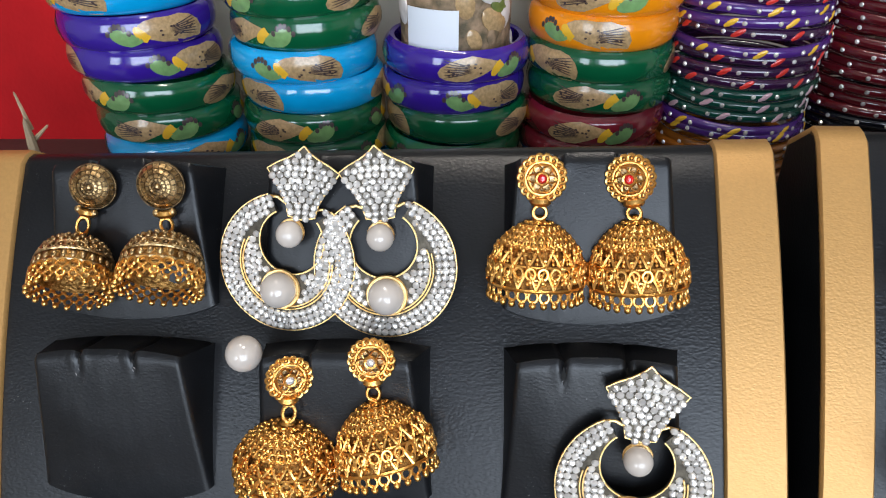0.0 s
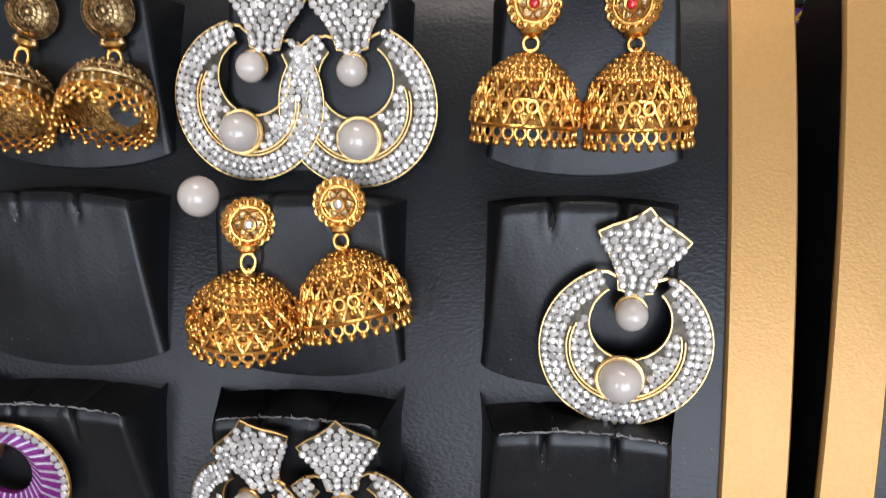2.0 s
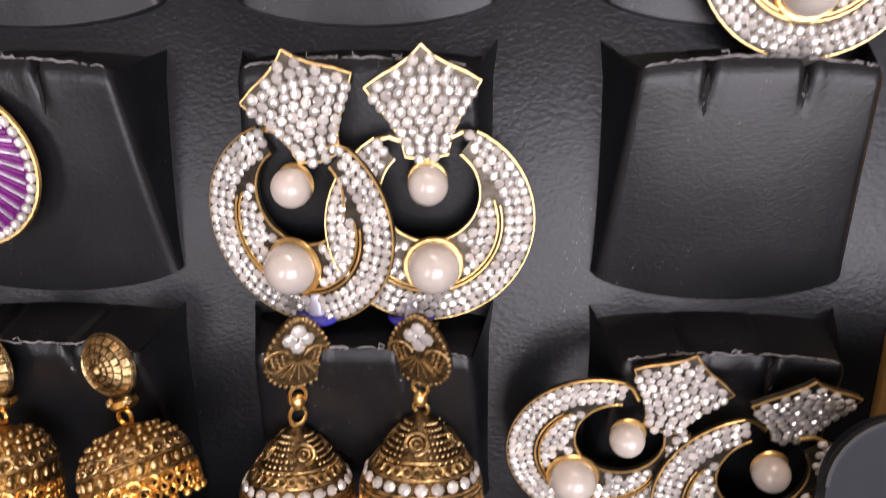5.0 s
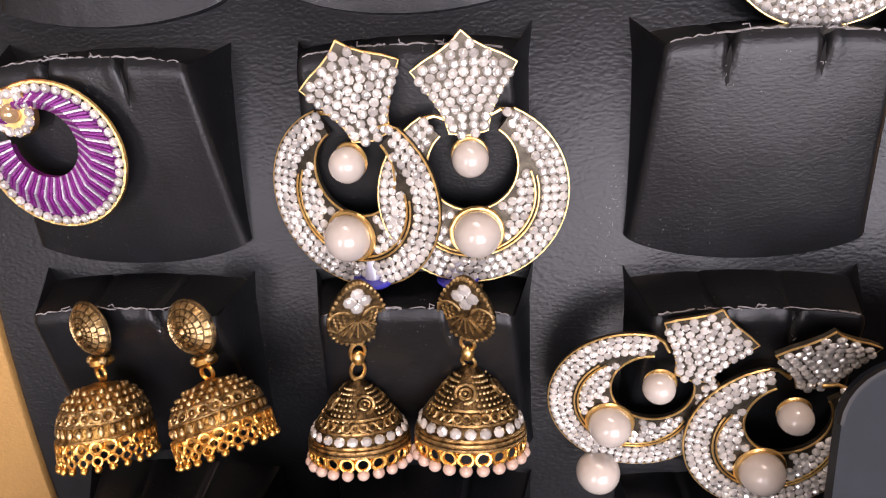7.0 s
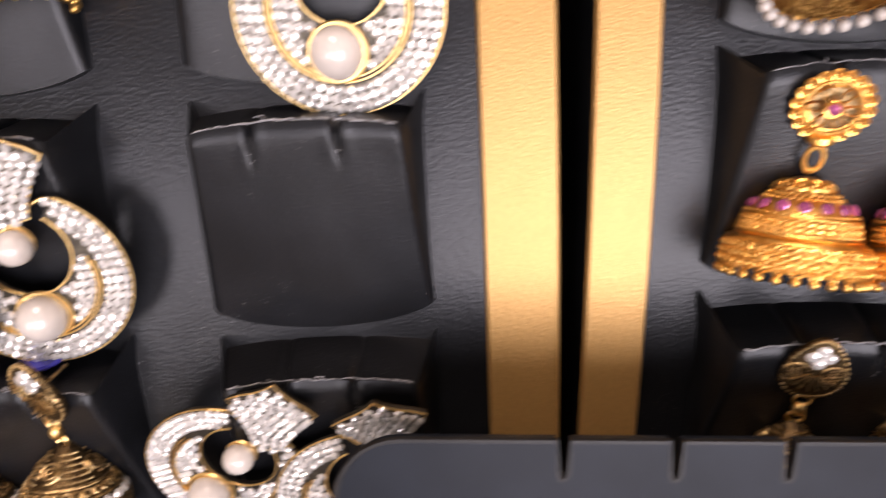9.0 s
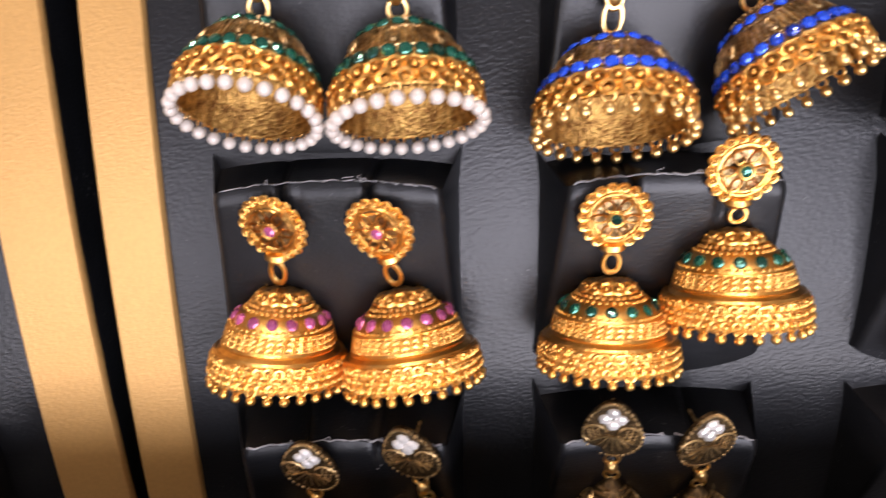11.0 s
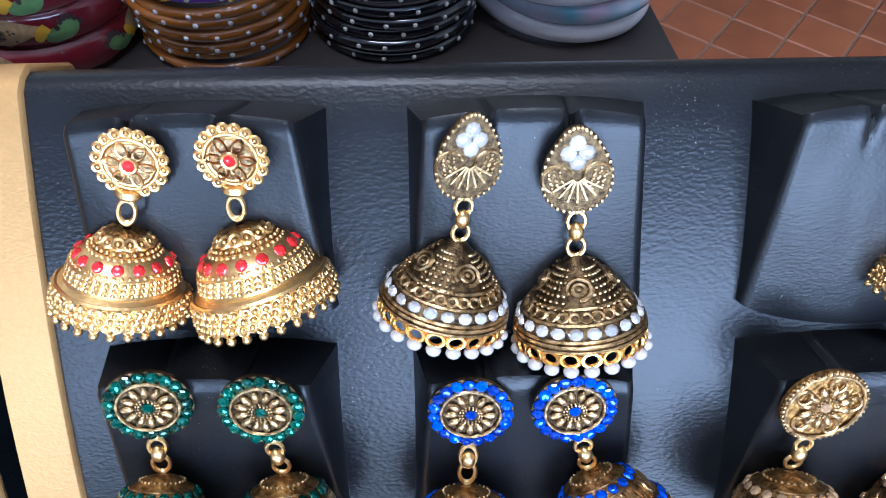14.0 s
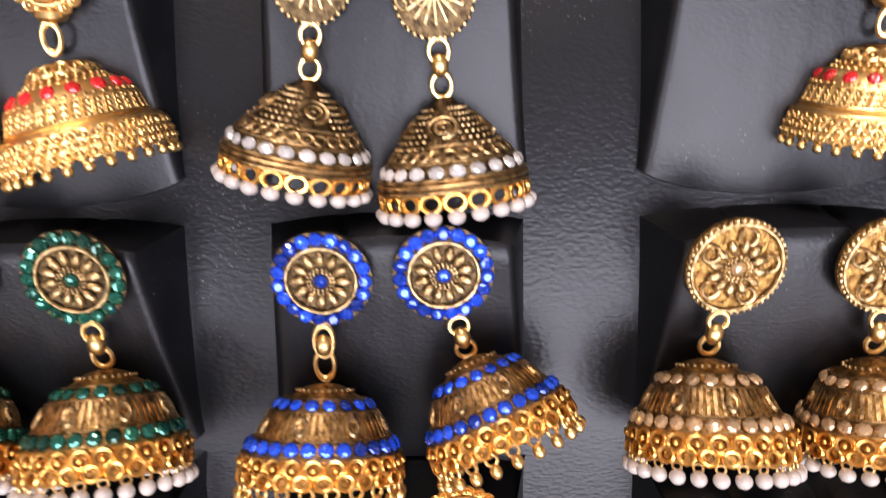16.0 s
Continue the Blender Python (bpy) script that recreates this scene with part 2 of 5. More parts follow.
# ---- room ----
def room():
    x0, x1, y0, y1, z0, z1 = -2.2, 2.6, FRONT_Y, 3.2, -0.75, CEIL
    w = 0.12
    plaster = mat("painted_plaster", (0.48, 0.44, 0.38), 0.85, bump=("noise", 60, 0.2, 0.002), vary=0.12, vary_scale=3)
    white = mat("white_ceiling_paint", (0.50, 0.48, 0.45), 0.9, bump=("noise", 80, 0.2, 0.002), vary=0.06, vary_scale=2)
    base = mat("grout", (0.32, 0.24, 0.18), 0.9, vary=0.3, vary_scale=40)
    solid("floor", Geo().box(x0, x1, y0, y1, z0 - 0.1, z0), base, "terracotta tiled shop floor with thin grout lines", "floor", kind="structure", smooth=False)
    solid("ceiling", Geo().box(x0, x1, y0, y1, z1, z1 + w), white, "plain dull white painted ceiling", "ceiling", kind="structure", smooth=False)
    for name, b in (("wall_north", (x0, x1, y1, y1 + w, z0, z1)), ("wall_west", (x0 - w, x0, y0, y1, z0, z1)), ("wall_east", (x1, x1 + w, y0, y1, z0, z1))):
        solid(name, Geo().box(*b), plaster, "cream painted plaster wall", "wall", kind="structure", smooth=False)
    g = Geo()          # the front wall, open to the street in the middle and by a door at the side
    g.box(x0, -2.08, y0 - w, y0, z0, z1).box(-1.22, -0.75, y0 - w, y0, z0, z1).box(-2.08, -1.22, y0 - w, y0, 1.8, z1).box(2.25, x1, y0 - w, y0, z0, z1).box(-0.75, 2.25, y0 - w, y0, 2.2, z1)
    solid("wall_south", g, plaster, "plaster wall with a wide open shop front and doorway", "wall", kind="structure", smooth=False)
    street = mat("grey_asphalt", (0.10, 0.10, 0.10), 0.9, bump=("noise", 90, 0.5, 0.004), vary=0.3, vary_scale=5)
    solid("ground", Geo().box(-60, 60, -60, y0 - 0.02, z0 - 0.2, z0 - 0.06), street, "grey asphalt street before the shop", "ground", kind="structure", smooth=False)
    glow = bpy.data.materials.new("lit_tube")
    glow.use_nodes = True
    e = glow.node_tree.nodes["Principled BSDF"]
    e.inputs["Emission Color"].default_value, e.inputs["Emission Strength"].default_value = (1, 0.95, 0.88, 1), 6.0
    metal = mat("white_enamel", (0.75, 0.75, 0.74), 0.35)
    for px, py in ((-0.1, TUBE_Y),):
        tl = thing("tube_light", "white fluorescent batten light on the ceiling", "lamp", "ceiling lights", m=pose(px, py, CEIL))
        part("batten", Geo().box(-0.62, 0.62, -0.02, 0.02, -0.05, 0.0), metal, tl)
        part("tube", Geo().lathe([(1e-4, -0.6), (0.013, -0.6), (0.013, 0.6), (1e-4, 0.6)], 12, pose(0, 0, -0.066, 0, 90, 0)), glow, tl, "glowing white tube")


room()

SHELF_Z = EYE - 0.164


def counter():
    top = mat("dark_laminate", (0.035, 0.030, 0.028), 0.35, bump=("noise", 300, 0.15, 0.0006), vary=0.3, vary_scale=20)
    side = mat("brown_board", (0.10, 0.055, 0.03), 0.5, bump=("noise", 120, 0.3, 0.001), vary=0.4, vary_scale=14)
    c = thing("shop_counter", "dark laminate shop counter under the jewellery stands", "counter", m=pose(0, 0, 0))
    part("worktop", Geo().box(-0.7, 0.9, -0.12, 0.43, -0.03, 0.0), top, c, smooth=False)
    part("cabinet_body", Geo().box(-0.66, 0.86, -0.06, 0.40, -0.75, -0.03), side, c, smooth=False)
    s = thing("bangle_shelf", "dark raised shelf carrying stacks of bangles", "shelf", m=pose(0, 0, 0))
    part("board", Geo().box(-0.62, 0.335, 0.262, 0.415, SHELF_Z - 0.012, SHELF_Z), top, s, smooth=False)
    # added panel: hides the bright floor so the gap between stands stays dark
    part("back_panel", Geo().box(-0.58, 0.312, 0.396, 0.404, 0.0, SHELF_Z - 0.012), top, s, "added dark panel that keeps the gap between the stands black", smooth=False)
    for x in (-0.60, 0.315):
        part("support", Geo().box(x, x + 0.015, 0.275, 0.405, 0.0, SHELF_Z - 0.012), side, s, smooth=False)
    red = mat("red_cloth", (0.44, 0.006, 0.008), 0.7, spec=0.15, bump=("noise", 400, 0.3, 0.0008), vary=0.25, vary_scale=18)
    solid("red_panel", Geo().box(-0.60, -0.19, 0.372, 0.384, SHELF_Z, SHELF_Z + 0.30), red, "plain red cloth-covered panel behind the bangles", "panel", smooth=False)
    beige = mat("beige_board", (0.50, 0.46, 0.38), 0.7, bump=("noise", 150, 0.3, 0.001), vary=0.2, vary_scale=25)
    solid("backing_board", Geo().box(-0.186, 0.125, 0.376, 0.386, SHELF_Z, SHELF_Z + 0.30), beige, "beige painted backing board behind the bangles", "panel", smooth=False)
    twig = mat("pale_wood", (0.42, 0.30, 0.18), 0.7, vary=0.4, vary_scale=60)
    g = Geo()
    g.lathe([(0.0045, 0), (0.004, 0.03), (0.002, 0.05), (1e-4, 0.055)], 8, pose(0, 0, 0, 8, 6, 0))
    g.lathe([(0.0022, 0), (0.001, 0.03), (1e-4, 0.032)], 6, pose(0.004, 0, 0.04, -10, -14, 0))
    g.lathe([(0.0022, 0), (0.001, 0.022), (1e-4, 0.024)], 6, pose(0.002, 0, 0.03, 5, 50, 0))
    solid("twig", g, twig, "small pale forked twig before the red panel", "twig", m=pose(-0.212, 0.325, SHELF_Z + 0.001) @ Matrix.Scale(0.62, 4))


counter()


def sag(z):
    """How far the front of a stand bows back at height z."""
    return (z + 0.08) ** 2 / 1.08


TOP = 0.0335
DEPTH = 0.024
STAND_A = D @ pose(0, 0.2087, 0, 0, 0, -6.0)
STAND_B = D @ pose(0.2105, 0.1830, -0.05, 0, 2.0, -6.84) @ T((0, 0, 0.05))


def section(z_bottom, proud=0.0, steps=30):
    """The side outline of a stand: bowed front, rounded ridge, upright back, level foot."""
    pts = [(sag(z) - proud, z) for z in [z_bottom + (TOP - 0.004 - z_bottom) * i / steps for i in range(steps + 1)]]
    y = sag(TOP)
    pts += [(y + 0.0008 - proud * 0.7, TOP - 0.0015 + proud * 0.4), (y + 0.003, TOP + proud), (y + DEPTH - 0.003, TOP - 0.001 + proud), (y + DEPTH, TOP - 0.004)]
    return pts


def wire(points, r, k=6):
    """A round wire swept along points."""
    pts = [Vector(p) for p in points]
    n = len(pts)
    verts, faces = [], []
    for q, p in enumerate(pts):
        d = (pts[min(q + 1, n - 1)] - pts[max(q - 1, 0)]).normalized()
        side = d.cross(Vector((0, 1, 0)))
        side = side.normalized() if side.length > 1e-4 else Vector((1, 0, 0))
        up = side.cross(d)
        verts += [tuple(p + side * (r * math.cos(2 * math.pi * c / k)) + up * (r * math.sin(2 * math.pi * c / k))) for c in range(k)]
    faces = [(q * k + c, q * k + (c + 1) % k, (q + 1) * k + (c + 1) % k, (q + 1) * k + c) for q in range(n - 1) for c in range(k)]
    faces += [tuple(range(k)), tuple((n - 1) * k + c for c in range(k))]
    return Geo().add(verts, faces)


def pad_mesh(name, width, seed, slits=(0.30, 0.68), tip=1.0):
    """A padded wedge: flush at its curved foot, standing out at its arched and slit top edge. Origin at the middle of the top."""
    rnd = random.Random(seed)
    out, high = 0.0165, 0.0445
    ears = tip * rnd.uniform(0.0015, 0.0055), tip * rnd.uniform(0.0015, 0.0055)
    n, k = 72, 26
    sl = [(s + rnd.uniform(-0.02, 0.02), rnd.uniform(0.0045, 0.008)) for s in slits]
    off = Vector((rnd.uniform(0, 50), rnd.uniform(0, 50), 0))
    verts, faces = [], []

    def at(u, v):
        x = (u - 0.5) * width
        edge = 4 * u * (1 - u)
        zt = 0.0008 + 0.0022 * edge ** 0.8 - 0.0035
        zb = -high - 0.0055 * edge ** 0.7
        z = zt + (zb - zt) * v
        y = -out * (1 - v) - 0.0016 * v - 0.0008 * edge * math.sin(math.pi * v)
        x *= 1 - 0.165 * (1 - v) ** 0.9
        round_x = max(0.0, 1 - min(u, 1 - u) / 0.035)
        y += 0.0012 * round_x ** 2
        if v < 0.06:
            y += 0.0012 * (1 - v / 0.06) ** 2
        wr = noise.noise(Vector((x * 90, z * 60, 0)) + off) * 0.00016 + noise.noise(Vector((x * 260, z * 90, 3)) + off) * 0.00006
        y += wr
        for s, long in sl:
            d = abs(u - s) * width
            dep = (zt - z)
            if dep < long + 0.002:
                y += 0.0020 * math.exp(-(d / 0.0007) ** 2) * max(0.0, 1 - dep / (long + 0.002))
                y -= 0.0003 * math.exp(-((d - 0.0025) / 0.0014) ** 2) * max(0.0, 1 - dep / (long + 0.002))
                z -= 0.0012 * math.exp(-(d / 0.0013) ** 2) * max(0.0, 1 - dep / 0.003)
        return x, y, z

    for j in range(k + 1):
        for i in range(n + 1):
            verts.append(at(i / n, j / k))
    for j in range(k):
        for i in range(n):
            a = j * (n + 1) + i
            faces.append((a, a + 1, a + n + 2, a + n + 1))
    rim = [j * (n + 1) for j in range(k, -1, -1)] + list(range(1, n + 1)) + [j * (n + 1) + n for j in range(1, k + 1)] + [k * (n + 1) + i for i in range(n - 1, 0, -1)]
    base = len(verts)
    for q in rim:
        x, y, z = verts[q]
        on_top = q <= n
        ear = ears[0] if q == 0 else ears[1] if q == n else 0.0      # the wrap pulled up to a tip at each upper corner
        u = q % (n + 1) / n
        verts.append(((u - 0.5) * width, 0.004 - ear * 0.9, (0.0008 + 0.0022 * (4 * u * (1 - u)) ** 0.8 if on_top else z) + ear))
    m = len(rim)
    faces += [(rim[i], rim[(i + 1) % m], base + (i + 1) % m, base + i) for i in range(m)]
    g = Geo()
    g.add(verts, faces)
    ob = g.mesh(name, PADSKIN)
    return ob, [((s - 0.5) * width * 0.84, long) for s, long in sl]


def edge_line(p, width, rl):
    """The pale worn line of backing along a pad's upper front edge, broken and fluffy."""
    g = Geo()
    u = 0.03
    while u < 0.97:
        stop = min(0.97, u + rl.uniform(0.08, 0.3))
        pts = []
        for c in range(9):
            w = u + (stop - u) * c / 8
            arch = 4 * w * (1 - w)
            pts.append(((w - 0.5) * width * 0.835, -0.0152 + rl.uniform(-0.0003, 0.0003), -0.0026 + 0.0022 * arch ** 0.8 + rl.uniform(-0.00025, 0.00035)))
        wv = wire(pts, rl.uniform(0.00012, 0.00026), 5)
        g.add(wv.v, wv.f)
        u = stop + rl.uniform(-0.01, 0.03)
    for c in range(4):
        w = rl.uniform(0.2, 0.8)
        x, z = (w - 0.5) * width * 0.835, -0.0026 + 0.0022 * (4 * w * (1 - w)) ** 0.8
        wv = wire([(x, -0.0152, z), (x + rl.uniform(-0.001, 0.001), -0.0155, z + rl.uniform(0.0003, 0.0014)), (x + rl.uniform(-0.002, 0.002), -0.0158, z + rl.uniform(0, 0.0014))], 0.00013, 4)
        g.add(wv.v, wv.f)
    tagged(part("frayed_edge", g, SLIT, p, "pale frayed upper edge"), kind="stuff")


def stand(label, m, left, right, bars, columns, rows, z_bottom, seed):
    """A bowed earring stand: wrapped body, gold edge strips, rows of slit pads."""
    st = thing("earring_stand", label, "display stand", "earring stands", m=m)
    sec = section(z_bottom)
    y, z = sec[-1]
    c, s = math.cos(radians(-TILT)), math.sin(radians(-TILT))
    fy, fz = sec[0]
    det = s * s + c * c
    run = ((z - fz) * c + (fy - y) * s) / det
    by, bz = y + s * run, z - c * run
    sec = sec + [(by, bz)]
    n = len(sec)
    verts = [(x, p[0], p[1]) for x in (left, right) for p in sec]
    faces = [(i, (i + 1) % n, n + (i + 1) % n, n + i) for i in range(n)] + [tuple(range(n)), tuple(range(n, 2 * n))]
    part("body", Geo().add(verts, faces), LEATHER, st)
    for x0, x1 in bars:
        a = section(z_bottom, 0.0016)
        b = [(p[0] + 0.0006, p[1] - (0.0006 if k > 30 else 0)) for k, p in enumerate(section(z_bottom))]
        k = len(a)
        e = 0.0006
        xs = [x0, x0 + e, x1 - e, x1]
        g = Geo()
        verts = []
        for q, x in enumerate(xs):
            src = a if q in (1, 2) else [(p[0] + 0.0007, p[1] - (0.0007 if i > 30 else 0)) for i, p in enumerate(a)]
            verts += [(x, p[0], p[1]) for p in src]
        for x in (x1, x0):
            verts += [(x, p[0], p[1]) for p in b]
        faces = [(q * k + i, q * k + i + 1, ((q + 1) % 6) * k + i + 1, ((q + 1) % 6) * k + i) for q in range(6) for i in range(k - 1)]
        faces += [tuple(q * k for q in range(6)), tuple(q * k + k - 1 for q in range(6))]
        part("edge_strip", g.add(verts, faces), GOLDSKIN, st, "gold leatherette edge strip")
    for r, zt in enumerate(rows):
        for q, (x0, x1) in enumerate(columns):
            me, sl = pad_mesh("pad", x1 - x0, seed + 10 * r + q, tip=1.0 if r >= 2 else 0.1)
            lean = math.degrees(math.atan((zt - 0.022 + 0.08) / 0.54))
            p = part("pad", me, PADSKIN, st, m=pose((x0 + x1) / 2, sag(zt - 0.022) - (0.022 * math.tan(radians(-lean))) , zt, lean * -1.0))
            rl = random.Random(seed + 10 * r + q)
            if r >= 2:
                edge_line(p, x1 - x0, rl)
            for dx, long in sl:
                w = rl.uniform(0.0005, 0.0009)
                # a thin black lens on the pad, drawn for the shade inside the slit
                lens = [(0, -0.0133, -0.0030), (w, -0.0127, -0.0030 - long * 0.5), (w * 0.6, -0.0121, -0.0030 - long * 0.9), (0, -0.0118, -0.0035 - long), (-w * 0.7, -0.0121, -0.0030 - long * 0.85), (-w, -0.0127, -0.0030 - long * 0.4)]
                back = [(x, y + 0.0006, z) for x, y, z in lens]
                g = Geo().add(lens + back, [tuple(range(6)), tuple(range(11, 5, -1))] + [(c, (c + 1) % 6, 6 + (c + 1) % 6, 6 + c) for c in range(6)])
                part("slit", g, SLIT_SHADE, p, "torn slit, its inner shade a flat black piece", m=T((dx, -0.0020, 0)), smooth=False)
                g = Geo()
                for c in range(7):
                    x, z = rl.uniform(-0.0011, 0.0011), -0.0030 - long * rl.uniform(0.5, 1.25)
                    y = -0.0137 + 0.0145 * (-z - 0.003) / 0.0445
                    n2 = (x + rl.uniform(-0.0008, 0.0008), y - 0.0002, z + rl.uniform(-0.0009, 0.0004))
                    tip = (n2[0] + rl.uniform(-0.0006, 0.0006), y - 0.0001, n2[2] - rl.uniform(0.0, 0.0007))
                    wv = wire([(x, y, z), n2, tip], 0.00012, 4)
                    g.add(wv.v, wv.f)
                tagged(part("lint", g, SLIT, p, "frayed grey backing threads", m=T((dx, -0.0020, 0))), kind="stuff")
    return st


stand("black leatherette earring stand with gold edge strips and slit pads", STAND_A, -0.164, 0.1008, ((-0.164, -0.1455), (0.0832, 0.1008)),
      ((-0.1285, -0.0725), (-0.0572, -0.0030), (0.0180, 0.0712)), (0.027, -0.030, -0.0868, -0.1425, -0.199), -0.272, 100)
stand("black leatherette earring stand with gold edge strips, full of jhumkas", STAND_B, -0.1026, 0.164, ((-0.1026, -0.0882), (0.147, 0.164)),
      ((-0.0765, -0.0208), (-0.0046, 0.0487), (0.0710, 0.1250)), (0.025, -0.029, -0.0825, -0.1395, -0.196), -0.292, 300)


# ---- earrings ----
MM = 0.001


def mm(x, y, z):
    return T((x * MM, y * MM, z * MM))


def spin(a):
    return pose(0, 0, 0, 0, 0, a)


SHARED = {}


def shared(name, geo_fn, material, smooth=True):
    key = (name, material.name)
    if key not in SHARED:
        SHARED[key] = geo_fn().mesh(name, material, smooth)
    return SHARED[key]


def stone_ring(parent, n, r, z, rad, material, face_out=20, start=0.0, name="stone"):
    """Faceted stones round a bell."""
    me = shared(f"{name}_{rad}", lambda: gem(rad * MM, rad * 0.75 * MM), material, False)
    rs = random.Random(n)
    for j in range(n):
        part(name, me, material, parent, m=spin(start + 360 * j / n) @ mm(r, 0, z) @ pose(0, 0, 0, rs.uniform(-10, 10), 90 - face_out + rs.uniform(-10, 10), 0) @ spin(rs.uniform(0, 45)))


def drops(parent, n, r, z, loop, bead, material, bead_material, start=0.0, squash=1.0):
    """Hanging loops with a bead at each end."""
    lm = shared(f"loop_{loop}", lambda: Geo().torus(loop * MM, loop * 0.32 * MM, 12, 6, pose(0, 0, -loop * MM, 0, 90, 0)), material)
    bmesh_ = shared(f"bead_{bead}_{squash}", lambda: Geo().ball(bead * MM, None, 12, 8, squash), bead_material)
    for j in range(n):
        a = start + 360 * j / n
        lo = part("loop", lm, material, parent, m=spin(a) @ mm(r, 0, z))
        part("bead", bmesh_, bead_material, parent, m=spin(a) @ mm(r, 0, z - 2 * loop - bead * squash * 0.75))


def bell_rings(g, n, r, z, big, small, slope=0, start=0.0):
    for j in range(n):
        g.torus(big * MM, small * MM, 10, 5, spin(start + 360 * j / n) @ mm(r, 0, z) @ pose(0, 0, 0, 0, 90 - slope, 0))


def bell_balls(g, n, r, z, rad, start=0.0):
    for j in range(n):
        g.ball(rad * MM, spin(start + 360 * j / n) @ mm(r, 0, z), 8, 5)


def lathe_mm(g, prof, n=40, closed=False):
    g.lathe([(max(r, 0.01) * MM, z * MM) for r, z in prof], n, None, closed)


def shell(prof, t=0.5):
    """A closed thin wall along a profile."""
    return prof + [(max(r - t, 0.02), z - t * 0.3) for r, z in reversed(prof)]


LINING = mat("dark_bell_lining", (0.62, 0.36, 0.11), 0.42, 1.0, bump=("noise", 1300, 0.9, 0.0005), dark=(0.20, 0.09, 0.025), vary_scale=650)


# darkened copy of the gold: shade behind the lattice is put into its colour
SHADEDGOLD = mat("shadowed_gold_wall", (0.42, 0.20, 0.05), 0.5, 1.0, bump=("noise", 1300, 0.9, 0.0005), dark=(0.08, 0.035, 0.010), vary_scale=500)


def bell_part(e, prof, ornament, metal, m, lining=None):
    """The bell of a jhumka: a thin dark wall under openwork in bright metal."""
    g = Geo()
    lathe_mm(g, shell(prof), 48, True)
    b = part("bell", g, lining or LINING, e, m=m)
    tagged(part("filigree", ornament, metal, b, "raised filigree of tiny rings and grains"), kind="stuff")
    return b


def links(parent, z0, z1, material, bead=True):
    """Two wire loops and a small bead between the stud and the bell."""
    span = z0 - z1
    if span > 6:
        part("link", Geo().torus(1.9 * MM, 0.5 * MM, 16, 6, FACE), material, parent, m=mm(0, -1, z0 - 1.4))
        g = Geo().ball(1.7 * MM, None, 12, 8, 1.35)
        part("link_bead", g, material, parent, m=mm(0, -1.2, (z0 + z1) / 2))
        part("link", Geo().torus(1.9 * MM, 0.5 * MM, 16, 6, FACE), material, parent, m=mm(0, -1, z1 + 1.4))
    else:
        g = Geo().lathe([(1.2 * MM, 1.5 * MM), (2.6 * MM, 1.2 * MM), (2.9 * MM, 0), (2.2 * MM, -0.8 * MM), (1.4 * MM, -1.0 * MM)], 16)
        part("collar", g, material, parent, m=mm(0, 0.3, z0 + 0.4))
        part("link", Geo().torus(1.75 * MM, 0.5 * MM, 16, 6, FACE), material, parent, m=mm(0, -0.8, z0 - 2.0))


def post(parent, material):
    part("post", Geo().lathe([(1e-5, 0), (0.0005, 0), (0.0005, 0.009), (1e-5, 0.009)], 6, pose(0, 0, 0, -90)), material, parent)


def flower_stud(e, r, material, stone_material, stone=1.3):
    """Round filigree stud with a ring of small loops and a stone."""
    g = Geo()
    n = 18
    for j in range(n):
        a = 2 * math.pi * j / n
        m = mm((r - 1.0) * math.cos(a), -0.6, (r - 1.0) * math.sin(a)) @ FACE
        g.torus(0.95 * MM, 0.42 * MM, 10, 5, m)
        g.ball(0.5 * MM, m, 8, 5)
    g.torus((r - 2.1) * MM, 0.42 * MM, 30, 6, mm(0, -1.0, 0) @ FACE)
    g.torus((r - 2.9) * MM, 0.3 * MM, 30, 5, mm(0, -1.3, 0) @ FACE)
    for j in range(6):
        for q in (-1, 1):
            a = math.pi * j / 3
            x, z = (r - 4.2) * math.cos(a), (r - 4.2) * math.sin(a)
            g.torus(1.35 * MM, 0.34 * MM, 10, 5, mm(x, -1.6, z) @ pose(0, 0, 0, 0, -math.degrees(a), 0) @ FACE @ Matrix.Diagonal((1.25, 0.75, 1, 1)))
    g.torus(1.6 * MM, 0.4 * MM, 14, 5, mm(0, -2.0, 0) @ FACE)
    st = part("stud", g, material, e)
    back = Geo().lathe([(1e-5, 0.2 * MM), ((r - 1.9) * MM, 0.2 * MM), ((r - 1.9) * MM, -0.2 * MM), (1e-5, -0.2 * MM)], 24, mm(0, 0.1, 0) @ FACE)
    part("back_plate", back, DARKBRASS if material is ANTIQUE else ANTIQUE, st)
    part("stone", shared(f"stud_stone_{stone}", lambda: gem(stone * MM, stone * 0.8 * MM), stone_material, False), stone_material, st, m=mm(0, -1.9, 0) @ FACE)
    post(e, material)
    return st


